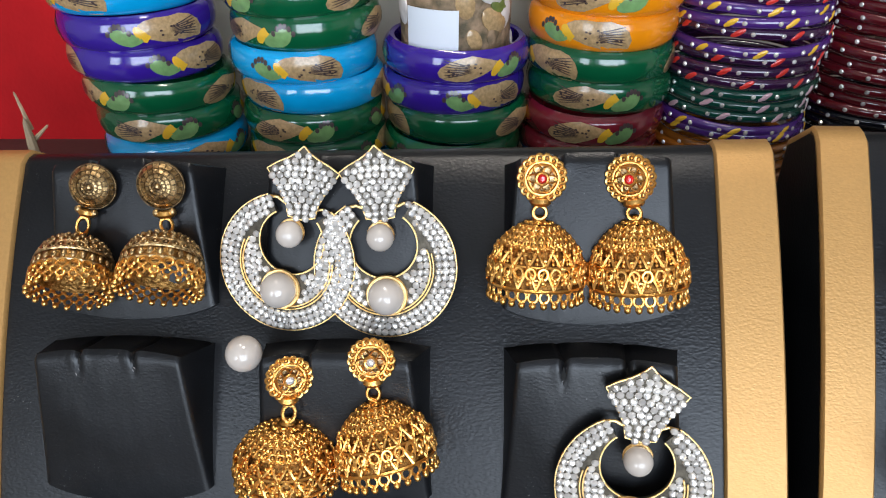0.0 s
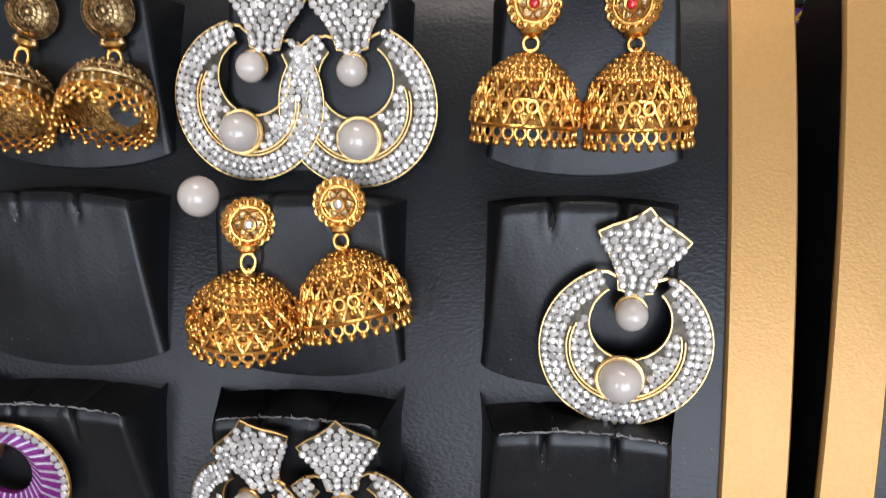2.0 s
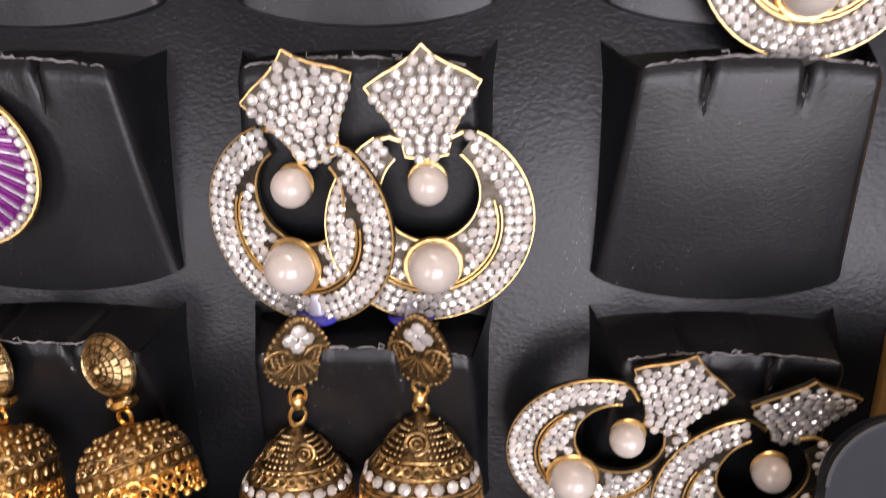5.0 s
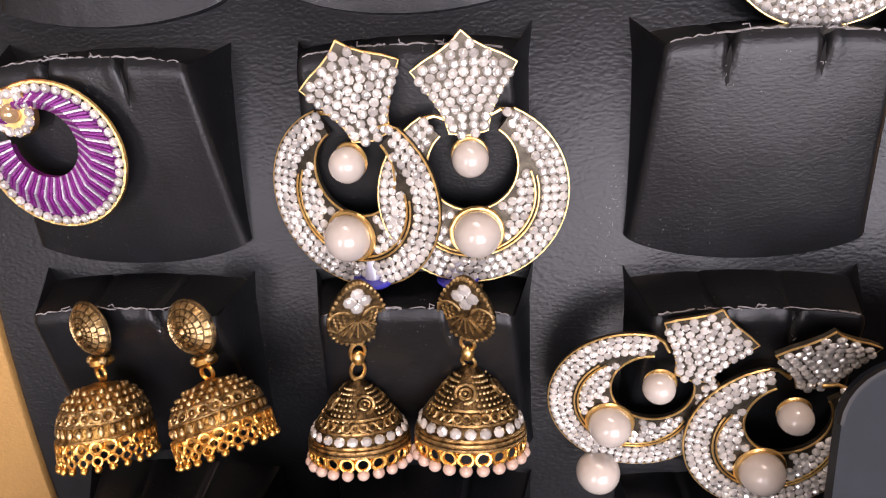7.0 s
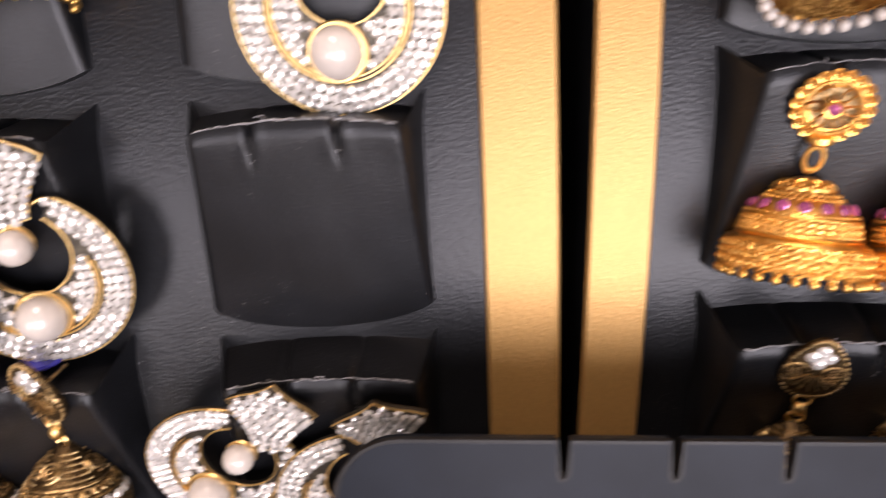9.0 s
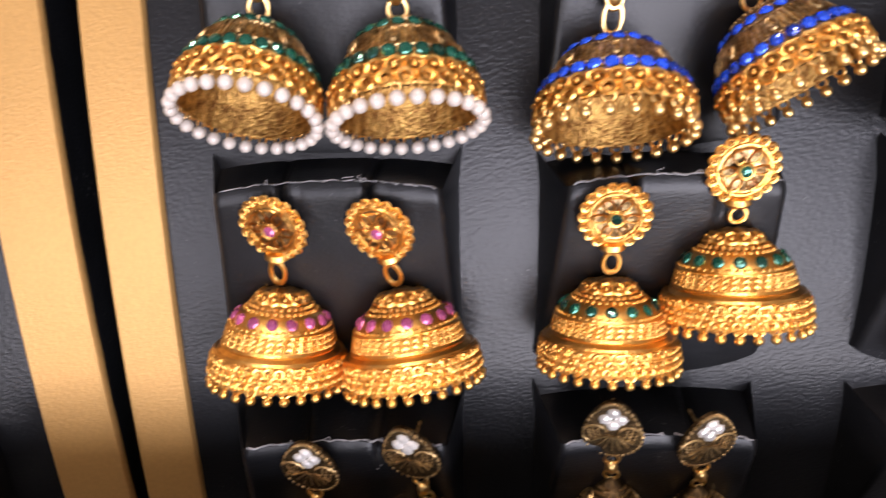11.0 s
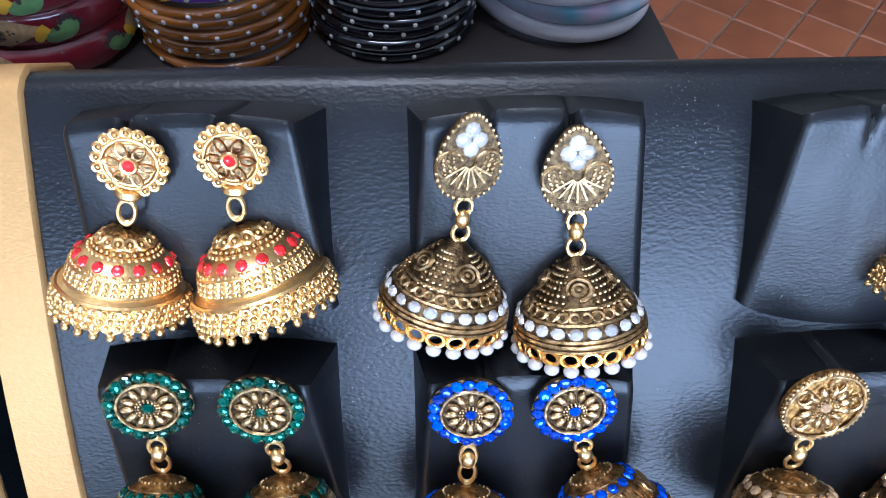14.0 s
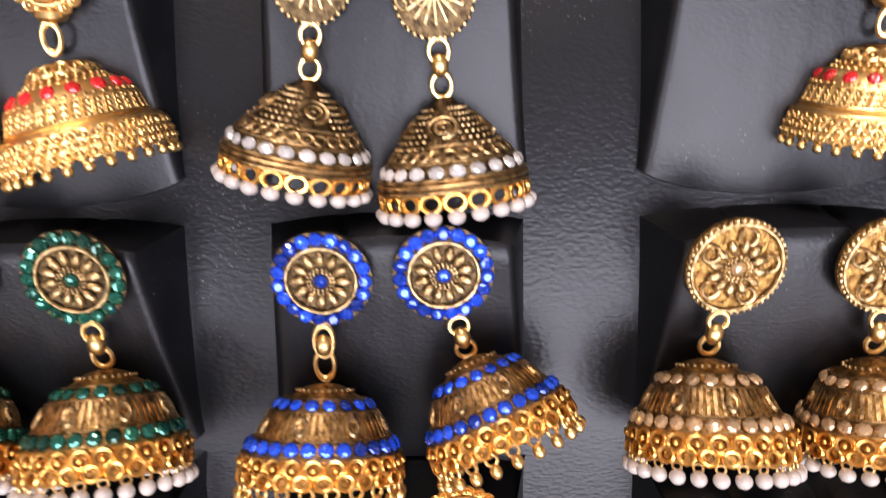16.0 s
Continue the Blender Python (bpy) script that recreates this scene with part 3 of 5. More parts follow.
def jhumka_plain(name, label, stone_material):
    """Gold filigree half-dome with a double fringe."""
    e = thing(name, label, "earring", "earrings on stands")
    flower_stud(e, 6.4, GOLD, stone_material)
    links(e, -7.0, -10.5, GOLD)
    prof = [(1.2, -0.0), (4.0, -0.6), (7.4, -2.6), (10.2, -5.8), (12.2, -9.8), (13.2, -13.6), (13.0, -15.2)]
    g = Geo()
    for z, r, n in ((-0.7, 3.4, 12), (-1.5, 5.2, 18), (-2.5, 6.9, 24)):
        bell_balls(g, n, r + 0.2, z, 0.62, z * 20)
        bell_rings(g, n, r + 0.1, z, 0.85, 0.34, 60, z * 20)
    for z, r, n, big, slope in ((-3.6, 8.3, 28, 0.95, 46), (-4.7, 9.4, 32, 0.95, 38)):
        bell_rings(g, n, r + 0.25, z, big, 0.36, slope, z * 30)
        bell_balls(g, n, r + 0.45, z, 0.5, z * 30)
    for tier, (za, ra, zb, rb) in enumerate(((-6.0, 10.5, -9.6, 12.3), (-9.6, 12.3, -14.4, 13.4))):      # open lattice with grains at its knots
        for j in range(18):
            a, b2 = radians(20 * j + 10 * tier), radians(20 * j + 10 * tier + 10)
            for c in (a, a + radians(20)):
                pts = []
                for q in range(4):
                    w = q / 3
                    ang, rr = c + (b2 - c) * w, ra + (rb - ra) * w + 0.35 + 0.25 * math.sin(math.pi * w)
                    pts.append((rr * math.cos(ang) * MM, rr * math.sin(ang) * MM, (za + (zb - za) * w) * MM))
                wv = wire(pts, 0.42 * MM, 5)
                g.add(wv.v, wv.f)
        bell_balls(g, 18, ra + 0.6, za, 0.72, 10 * tier)
        bell_balls(g, 18, (ra + rb) / 2 + 0.45, (za + zb) / 2, 0.5, 10 * tier)
        bell_balls(g, 36, (ra + rb) / 2 + 0.5, (za + zb) / 2 + 1.0, 0.42, 5)
        bell_balls(g, 36, (2 * rb + ra) / 3 + 0.5, (2 * zb + za) / 3 - 0.3, 0.46, 0)
        bell_rings(g, 18, (ra + rb) / 2 + 0.3, (za + zb) / 2 - 0.9, 0.7, 0.3, 20, 10 * tier + 10)
    for z, r in ((-5.6, 10.2), (-9.7, 12.4), (-14.9, 13.3)):
        g.torus(r * MM, 0.45 * MM, 44, 5, mm(0, 0, z))
    bell_balls(g, 40, 10.3, -5.6, 0.5)
    b = bell_part(e, prof, g, GOLD, mm(0, 0.6, -11.4) @ Matrix.Diagonal((0.98, 0.98, 1.24 if stone_material is RED else 1.08, 1)), SHADEDGOLD)
    part("dome_top", Geo().ball(2.0 * MM, None, 12, 6, 0.6), GOLD, b)
    drops(b, 26, 13.4, -9.6, 1.25, 0.85, GOLD, GOLD, 4)
    drops(b, 28, 12.9, -15.0, 1.25, 0.95, GOLD, GOLD)
    return e


def jhumka_stepped(name, label, stone_material, metal=GOLD):
    """Gold stepped bell with a belt of round stones, a fluted band and a bead fringe."""
    e = thing(name, label, "earring", "earrings on stands")
    flower_stud(e, 7.6, metal, stone_material, 1.5)
    links(e, -8.0, -11.5, metal)
    prof = [(1.4, 0), (4.0, -0.8), (6.2, -3.0), (7.6, -4.6), (9.6, -5.4), (11.0, -7.6), (12.0, -11.2), (14.2, -13.4), (15.0, -16.6), (15.2, -18.0)]
    g = Geo()
    bell_rings(g, 14, 5.4, -1.9, 1.25, 0.5, 45)
    bell_balls(g, 14, 5.6, -1.8, 0.55)
    bell_balls(g, 34, 7.9, -4.5, 0.6)
    g.lathe([(7.4 * MM, -4.2 * MM), (9.9 * MM, -5.3 * MM), (11.3 * MM, -7.5 * MM), (11.0 * MM, -7.9 * MM)], 48)
    bell_balls(g, 44, 11.2, -7.4, 0.55)
    for z, r in ((-8.7, 11.5), (-9.8, 11.8), (-10.9, 12.1)):
        bell_rings(g, 40, r + 0.2, z, 0.8, 0.34, 12, z * 50)
        bell_balls(g, 40, r + 0.3, z, 0.42, z * 50)
    for z, r in ((-7.9, 11.4), (-11.6, 12.5), (-13.0, 14.2)):
        g.torus(r * MM, 0.55 * MM, 48, 5, mm(0, 0, z))
    g.lathe([(12.3 * MM, -11.6 * MM), (13.4 * MM, -12.3 * MM), (14.5 * MM, -13.1 * MM)], 48)
    for z, r in ((-14.2, 14.7), (-15.7, 15.0), (-17.2, 15.2)):
        bell_rings(g, 44, r, z, 0.95, 0.36, 8, z * 40)
        bell_balls(g, 44, r + 0.3, z, 0.55, z * 40)
    for z, r in ((-2.6, 6.1), (-3.6, 7.0)):
        bell_balls(g, 30, r, z, 0.5, z * 40)
    b = bell_part(e, prof, g, metal, mm(0, 0.4, -13.2) @ Matrix.Diagonal((1, 1, 1.08, 1)))
    drops(b, 24, 14.9, -13.4, 0.9, 0.8, metal, metal, 5)
    stone_ring(b, 15, 10.1, -5.9, 1.4, stone_material, 34)
    drops(b, 27, 15.1, -16.8, 1.0, 1.0, metal, metal)
    return e


def jhumka_wheel(name, label, stone_material, fringe, coin=False):
    """Wheel stud rimmed with stones over a low bell with two stone belts."""
    e = thing(name, label, "earring", "earrings on stands")
    r = 9.6
    g = Geo()
    g.lathe([(1e-5, 0.4 * MM), (r * MM, 0.4 * MM), (r * MM, -0.5 * MM), ((r - 0.5) * MM, -0.9 * MM), (1e-5, -0.7 * MM)], 44, FACE)
    inner = r - 3.0 if not coin else r - 0.9
    st = part("stud", g, LINING if coin else DARKBRASS, e)
    g = Geo()
    g.torus(inner * MM, 0.4 * MM, 36, 6, mm(0, -1.0, 0) @ FACE)
    for j in range(12):
        a = 360 * j / 12
        g.ball(1.05 * MM, pose(0, 0, 0, 0, a, 0) @ mm(0, -1.2, 4.3) @ Matrix.Diagonal((0.8, 0.7, 1.5, 1)), 8, 6)
    for q, cnt in ((2.5, 18), (1.9, 14)):
        for j in range(cnt):
            a = 2 * math.pi * j / cnt
            g.ball(0.32 * MM, mm(q * math.cos(a), -1.4, q * math.sin(a)), 6, 4)
    if coin:
        for j in range(46):
            a = 2 * math.pi * j / 46
            g.ball(0.5 * MM, mm((r - 0.3) * math.cos(a), -0.8, (r - 0.3) * math.sin(a)), 6, 4)
        for j in range(5):
            a = 2 * math.pi * j / 5 + 0.3
            g.torus(1.7 * MM, 0.35 * MM, 14, 5, mm(6.2 * math.cos(a), -1.1, 6.2 * math.sin(a)) @ FACE)
    tagged(part("petal_relief", g, ANTIQUE, st, "raised brass petals and grains"), kind="stuff")
    post(e, ANTIQUE)
    me = shared("rim_stone", lambda: gem(1.48 * MM, 1.2 * MM), stone_material, False)
    if not coin:
        for j in range(19):
            a = 2 * math.pi * j / 19
            part("stone", me, stone_material, st, m=mm((r - 1.35) * math.cos(a), -0.7, (r - 1.35) * math.sin(a)) @ FACE @ pose(0, 0, 0, (j * 37) % 22 - 11, (j * 53) % 22 - 11, j * 17))
    part("stone", shared("hub_stone", lambda: gem(1.4 * MM, 1.0 * MM), stone_material, False), stone_material, st, m=mm(0, -1.2, 0) @ FACE)
    links(e, -r, -r - 8.2, PALEGOLD)
    prof = [(1.5, 0.4), (3.6, -0.2), (5.0, -1.2), (7.6, -2.8), (9.0, -4.2), (11.2, -7.0), (12.8, -10.4), (13.8, -12.6), (14.6, -16.6), (14.9, -18.4)]
    g = Geo()
    bell_balls(g, 26, 5.3, -1.0, 0.42)
    for z, rr in ((-2.6, 7.6), (-4.9, 9.7), (-10.0, 12.8), (-12.7, 14.0)):
        g.torus(rr * MM, 0.3 * MM, 48, 5, mm(0, 0, z))
    for j in range(60):
        g.box(-0.2 * MM, 0.35 * MM, -0.3 * MM, 0.3 * MM, -2.6 * MM, 2.6 * MM, spin(6 * j) @ mm(11.25, 0, -7.4) @ pose(0, 0, 0, 0, -27, 0))
    for j in range(8):
        g.torus(1.2 * MM, 0.45 * MM, 10, 5, spin(45 * j + 10) @ mm(11.7, 0, -7.4) @ pose(0, 0, 0, 0, 62, 0) @ Matrix.Diagonal((1.3, 0.8, 1, 1)))
    b = bell_part(e, prof, g, ANTIQUE, mm(0, -1.6, -r - 9.4))
    g = Geo()
    bell_rings(g, 26, 14.7, -14.6, 1.6, 0.5, 8)
    bell_balls(g, 26, 15.1, -14.6, 0.7)
    bell_rings(g, 26, 15.1, -16.9, 1.35, 0.46, 4, 6.9)
    g.torus(14.2 * MM, 0.5 * MM, 48, 5, mm(0, 0, -13.2))
    tagged(part("skirt", g, GOLD, b, "bright gold openwork skirt"), kind="stuff")
    stone_ring(b, 18, 8.8, -3.6, 1.35, stone_material, 42)
    stone_ring(b, 28, 13.7, -11.3, 1.45, stone_material, 20)
    if fringe == "pearl":
        drops(b, 26, 14.9, -18.0, 0.8, 1.45, PALEGOLD, PEARL)
    else:
        drops(b, 22, 14.9, -17.8, 1.1, 1.15, PALEGOLD, PALEGOLD, 0, 1.25)
    return e


def pear(n, w, h):
    """A pear outline, point up."""
    pts = []
    for j in range(n):
        a = 2 * math.pi * j / n
        pinch = (0.5 + 0.5 * math.sin(a)) ** 1.5
        pts.append((w * math.cos(a) * (1 - 0.42 * pinch), h * math.sin(a)))
    return pts


def jhumka_pear(name, label, fringe_material):
    """Oxidised bell under a pear stud set with four crystals, with a crystal belt and pearl fringe."""
    e = thing(name, label, "earring", "earrings on stands")
    out = pear(36, 8.5 * MM, 9.8 * MM)
    st = part("stud", Geo().plate(out, 1.4 * MM, None, 0.4 * MM), DARKBRASS, e)
    g = Geo()
    for x, z in out:
        g.ball(0.55 * MM, T((x * 0.97, -1.3 * MM, z * 0.97)), 6, 4)
    for j in range(7):
        a = -90 + (j - 3) * 20
        ca, sa = math.cos(radians(a)), math.sin(radians(a))
        g.box(-0.2 * MM, 0.2 * MM, -0.3 * MM, 0.3 * MM, 1.0 * MM, 6.0 * MM, mm(0, -1.6, -1.0) @ pose(0, 0, 0, 0, 90 - a, 0))
    for sx in (-1, 1):
        g.torus(3.0 * MM, 0.36 * MM, 14, 5, mm(sx * 4.3, -1.5, -1.4) @ FACE, 20, 250)
        for q in range(22):
            g.ball(0.36 * MM, mm(sx * (2.6 + 3.6 * ((q * 37) % 11) / 11), -1.5, -3.4 + 5.2 * ((q * 53) % 13) / 13), 6, 4)
    tagged(part("stud_filigree", g, ANTIQUE, st, "raised brass grains and ribs"), kind="stuff")
    me = shared("pear_crystal", lambda: gem(1.75 * MM, 1.3 * MM), CRYSTAL, False)
    for x, z in ((0, 6.3), (-1.85, 4.1), (1.85, 4.1), (0, 2.0)):
        part("crystal", me, CRYSTAL, st, m=mm(x, -1.4, z) @ FACE)
    post(e, ANTIQUE)
    links(e, -9.8, -19.0, PALEGOLD)
    prof = [(1.4, 0.6), (2.4, -0.6), (4.2, -2.8), (6.8, -6.2), (9.0, -9.4), (10.8, -12.0), (12.0, -13.6), (12.6, -15.6), (13.1, -17.0), (12.8, -18.2)]
    g = Geo()
    for j in range(40):
        if j % 10 < 6:
            for q in range(7):
                t = q / 6
                g.ball(0.42 * MM, spin(9 * j + 6 * t) @ mm(3.8 + 5.7 * t, 0, -1.8 - 7.2 * t), 6, 4)
    for j in range(4):
        m = spin(90 * j + 72 - 90) @ mm(6.6, 0, -5.4) @ pose(0, 0, 0, 0, 52, 0)
        g.torus(2.4 * MM, 0.5 * MM, 18, 5, m, 0, 300)
        g.torus(1.35 * MM, 0.42 * MM, 12, 5, m)
        g.ball(0.6 * MM, m, 6, 4)
    bell_rings(g, 28, 10.2, -10.6, 1.0, 0.42, 36)
    for z, r in ((-9.1, 9.0), (-12.1, 11.1), (-15.3, 12.8)):
        g.torus(r * MM, 0.5 * MM, 48, 5, mm(0, 0, z))
    b = bell_part(e, prof, g, ANTIQUE, mm(0, -0.2, -20.0), DARKBRASS)
    g = Geo().torus(13.0 * MM, 0.55 * MM, 48, 6, mm(0, 0, -16.4)).torus(13.2 * MM, 0.45 * MM, 48, 6, mm(0, 0, -17.6))
    part("rim", g, ANTIQUE, b)
    stone_ring(b, 22, 12.0, -13.7, 1.45, CRYSTAL, 18, 0, "crystal")
    drops(b, 21, 13.0, -17.8, 1.7, 1.55, GOLD, fringe_material)
    return e


def jhumka_antique(name, label):
    """Dark gold bell under a domed stud of tiny tiles, with a double loop fringe."""
    e = thing(name, label, "earring", "earrings on stands")
    r = 6.9
    g = Geo()
    g.lathe([(1e-5, 0.3 * MM), (r * MM, 0.3 * MM), (r * MM, -0.3 * MM), (r * 0.8 * MM, -1.5 * MM), (r * 0.4 * MM, -2.5 * MM), (1e-5, -2.8 * MM)], 36, FACE @ Matrix.Diagonal((1, 1, -1, 1)))
    g.torus(r * MM, 0.4 * MM, 36, 6, FACE)
    st = part("stud", g, DARKBRASS, e)
    g = Geo()
    for q, cnt, s, y in ((5.8, 20, 0.75, -1.0), (4.3, 18, 0.6, -1.8), (3.0, 15, 0.45, -2.35), (1.9, 12, 0.32, -2.7)):
        for j in range(cnt):
            a = 360 * j / cnt
            g.box(-s * MM, s * MM, -0.4 * MM, 0.3 * MM, -s * MM, s * MM, pose(0, 0, 0, 0, a, 0) @ mm(0, y, q) @ pose(0, 0, 0, -q * 8, 0, 0))
    g.ball(1.0 * MM, mm(0, -2.8, 0), 10, 6)
    part("tiles", g, ANTIQUE, st, "small square brass tiles")
    post(e, ANTIQUE)
    g = Geo()
    for x in (-2.4, -0.8, 0.8, 2.4):
        g.ball(1.2 * MM, mm(x, -0.8, -7.9 - (0.8 if abs(x) < 1 else 0)), 8, 6)
    part("knot", g, ANTIQUE, e)
    links(e, -9.2, -11.6, GOLD)
    prof = [(1.4, 0), (4.4, -0.8), (7.4, -2.6), (9.6, -5.4), (10.9, -8.8), (11.6, -12.2), (11.8, -13.6)]
    g = Geo()
    for z, rr, n in ((-1.6, 6.0, 18), (-2.9, 7.9, 22), (-4.4, 9.2, 26)):
        bell_balls(g, n, rr + 0.2, z, 0.8, z * 9)
    bell_rings(g, 24, 10.6, -6.9, 1.3, 0.45, 22)
    bell_balls(g, 24, 10.8, -6.9, 0.5)
    g.torus(10.0 * MM, 0.4 * MM, 44, 5, mm(0, 0, -5.5)).torus(11.3 * MM, 0.4 * MM, 44, 5, mm(0, 0, -8.4))
    for j in range(26):
        g.ball(0.95 * MM, spin(360 * j / 26) @ mm(11.4, 0, -10.2) @ Matrix.Diagonal((0.6, 0.9, 1.35, 1)), 8, 5)
    g.torus(11.8 * MM, 0.45 * MM, 44, 5, mm(0, 0, -12.2))
    b = bell_part(e, prof, g, ANTIQUE, mm(0, -1.6, -13.6))
    g = Geo()
    bell_rings(g, 22, 11.9, -13.6, 1.35, 0.42, 0)
    bell_rings(g, 22, 11.9, -15.4, 1.2, 0.38, 0, 8)
    tagged(part("skirt", g, GOLD, b, "gold openwork skirt"), kind="stuff")
    drops(b, 22, 11.9, -15.6, 1.1, 0.95, GOLD, GOLD)
    return e


def crescent(n, cx, cz, r, hx, hz, hr, a0, a1):
    """Outer arc and inner arc of a moon-shaped plate open at the top."""
    outer = [(cx + r * math.cos(radians(a0 + (a1 - a0) * i / n)), cz + r * math.sin(radians(a0 + (a1 - a0) * i / n))) for i in range(n + 1)]
    b0 = math.degrees(math.atan2(outer[0][1] - hz, outer[0][0] - hx))
    b1 = math.degrees(math.atan2(outer[-1][1] - hz, outer[-1][0] - hx))
    b1 = b1 if b1 < b0 else b1 - 360
    inner = [(hx + hr * math.cos(radians(b0 + (b1 - b0) * i / n)), hz + hr * math.sin(radians(b0 + (b1 - b0) * i / n))) for i in range(n + 1)]
    return outer, inner


def moon_plate(outer, inner, y0, y1):
    n = len(outer)
    verts = [(x, y, z) for y in (y0, y1) for x, z in outer + inner]
    k = 2 * n
    faces = []
    for i in range(n - 1):
        faces += [(i, i + 1, n + i + 1, n + i), (k + i, k + n + i, k + n + i + 1, k + i + 1), (i, k + i, k + i + 1, i + 1), (n + i, n + i + 1, k + n + i + 1, k + n + i)]
    faces += [(0, n, k + n, k), (n - 1, k + n - 1, k + 2 * n - 1, 2 * n - 1)]
    return Geo().add(verts, faces)


def chandbali(name, label):
    """Kite top and moon drop paved with crystals, with two pearls. Origin at the middle of the kite."""
    e = thing(name, label, "earring", "earrings on stands")
    rnd = random.Random(7)
    kite = [(0, 11.2), (2.0, 9.2), (4.8, 7.4), (8.2, 5.8), (11.2, 3.9), (9.0, 0.6), (6.8, -2.8), (5.0, -6.4), (4.2, -10.0), (0, -10.8),
            (-4.2, -10.0), (-5.0, -6.4), (-6.8, -2.8), (-9.0, 0.6), (-11.2, 3.9), (-8.2, 5.8), (-4.8, 7.4), (-2.0, 9.2)]
    out = [(x * MM, z * MM) for x, z in kite]
    kt = part("kite_top", Geo().plate(out, 1.5 * MM, None, 0.2 * MM), SETTING, e)
    part("gold_rim", wire([(x, -1.3 * MM, z) for x, z in out + out[:1]], 0.28 * MM), PALEGOLD, kt, "thin pale gold rim")
    me = shared("crystal", lambda: gem(1.16 * MM, 1.2 * MM), CRYSTAL, False)

    def half(z):
        for (x0, z0), (x1, z1) in zip(kite[:9], kite[1:10]):
            if z1 <= z <= z0:
                return x0 + (x1 - x0) * (z0 - z) / (z0 - z1)
        return 0

    for q in range(11):
        z = 8.7 - 1.9 * q
        w = half(z) - 1.15
        if w < 0:
            continue
        n = max(1, int(2 * w / 2.1) + 1)
        for j in range(n):
            x = 0 if n == 1 else -w + 2 * w * j / (n - 1)
            part("crystal", me, CRYSTAL, kt, m=mm(x + rnd.uniform(-0.15, 0.15), -1.5, z - abs(x) * 0.12 + rnd.uniform(-0.12, 0.12)) @ FACE @ pose(0, 0, 0, rnd.uniform(-15, 15), rnd.uniform(-15, 15), rnd.uniform(0, 45)))
    pr = part("small_pearl", Geo().ball(4.1 * MM, None, 20, 12), PEARL, e, m=mm(-0.2, -3.2, -15.6))
    part("pearl_cup", Geo().torus(3.7 * MM, 0.5 * MM, 20, 6, mm(0, 1.6, 0.6) @ FACE), PALEGOLD, pr)
    # moon drop
    cx, cz, r, hx, hz, hr = 0, -25.0, 21.6, 0.2, -18.2, 10.2
    o, i = crescent(48, cx, cz, r, hx, hz, hr, 62, -242)
    o, i = [(x * MM, z * MM) for x, z in o], [(x * MM, z * MM) for x, z in i]
    mo = part("moon_drop", moon_plate(o, i, 0.6 * MM, -0.9 * MM), SETTING, e)
    part("gold_rim", wire([(x, -0.7 * MM, z) for x, z in o], 0.26 * MM), PALEGOLD, mo, "thin pale gold rim")
    part("gold_rim", wire([(x, -0.9 * MM, z) for x, z in i], 0.30 * MM), PALEGOLD, mo)
    for rr, a0, a1 in ((14.75, 14, -194), (13.9, 20, -200)):
        part("gold_arc", wire([((cx + rr * math.cos(radians(a0 + (a1 - a0) * j / 30))) * MM, -1.3 * MM, (cz + rr * math.sin(radians(a0 + (a1 - a0) * j / 30))) * MM) for j in range(31)], 0.26 * MM), PALEGOLD, mo)
    px, pz, pr_ = 0.0, -33.6, 5.5
    for rr in (20.3, 18.35, 16.4, 12.7, 10.8, 8.9, 7.0):
        n = int(2 * math.pi * rr / 2.08)
        for j in range(n):
            a = 2 * math.pi * (j + (0.5 if int(rr) % 2 else 0)) / n
            x, z = cx + rr * math.cos(a), cz + rr * math.sin(a)
            if math.hypot(x - hx, z - hz) < hr + 1.1 or math.hypot(x - px, z - pz) < pr_ + 1.7 or (z > -9.0 and abs(x) < 8.0):
                continue
            part("crystal", me, CRYSTAL, mo, m=mm(x, -0.9, z) @ FACE @ pose(0, 0, 0, rnd.uniform(-15, 15), rnd.uniform(-15, 15), rnd.uniform(0, 45)))
    bp = part("large_pearl", Geo().ball(pr_ * MM, None, 24, 14), PEARL, mo, m=mm(px, -3.0, pz))
    part("bezel", Geo().torus((pr_ + 0.3) * MM, 0.65 * MM, 30, 6, mm(0, 1.6, 0) @ FACE), PALEGOLD, bp)
    for sx in (-1, 1):
        part("hook", wire([(sx * 4.0 * MM, 0.2 * MM, -7.5 * MM), (sx * 7.2 * MM, 0.4 * MM, -6.2 * MM), (sx * 10.0 * MM, 0.2 * MM, -6.6 * MM)], 0.5 * MM), PALEGOLD, e)
    post(e, PALEGOLD)
    return e


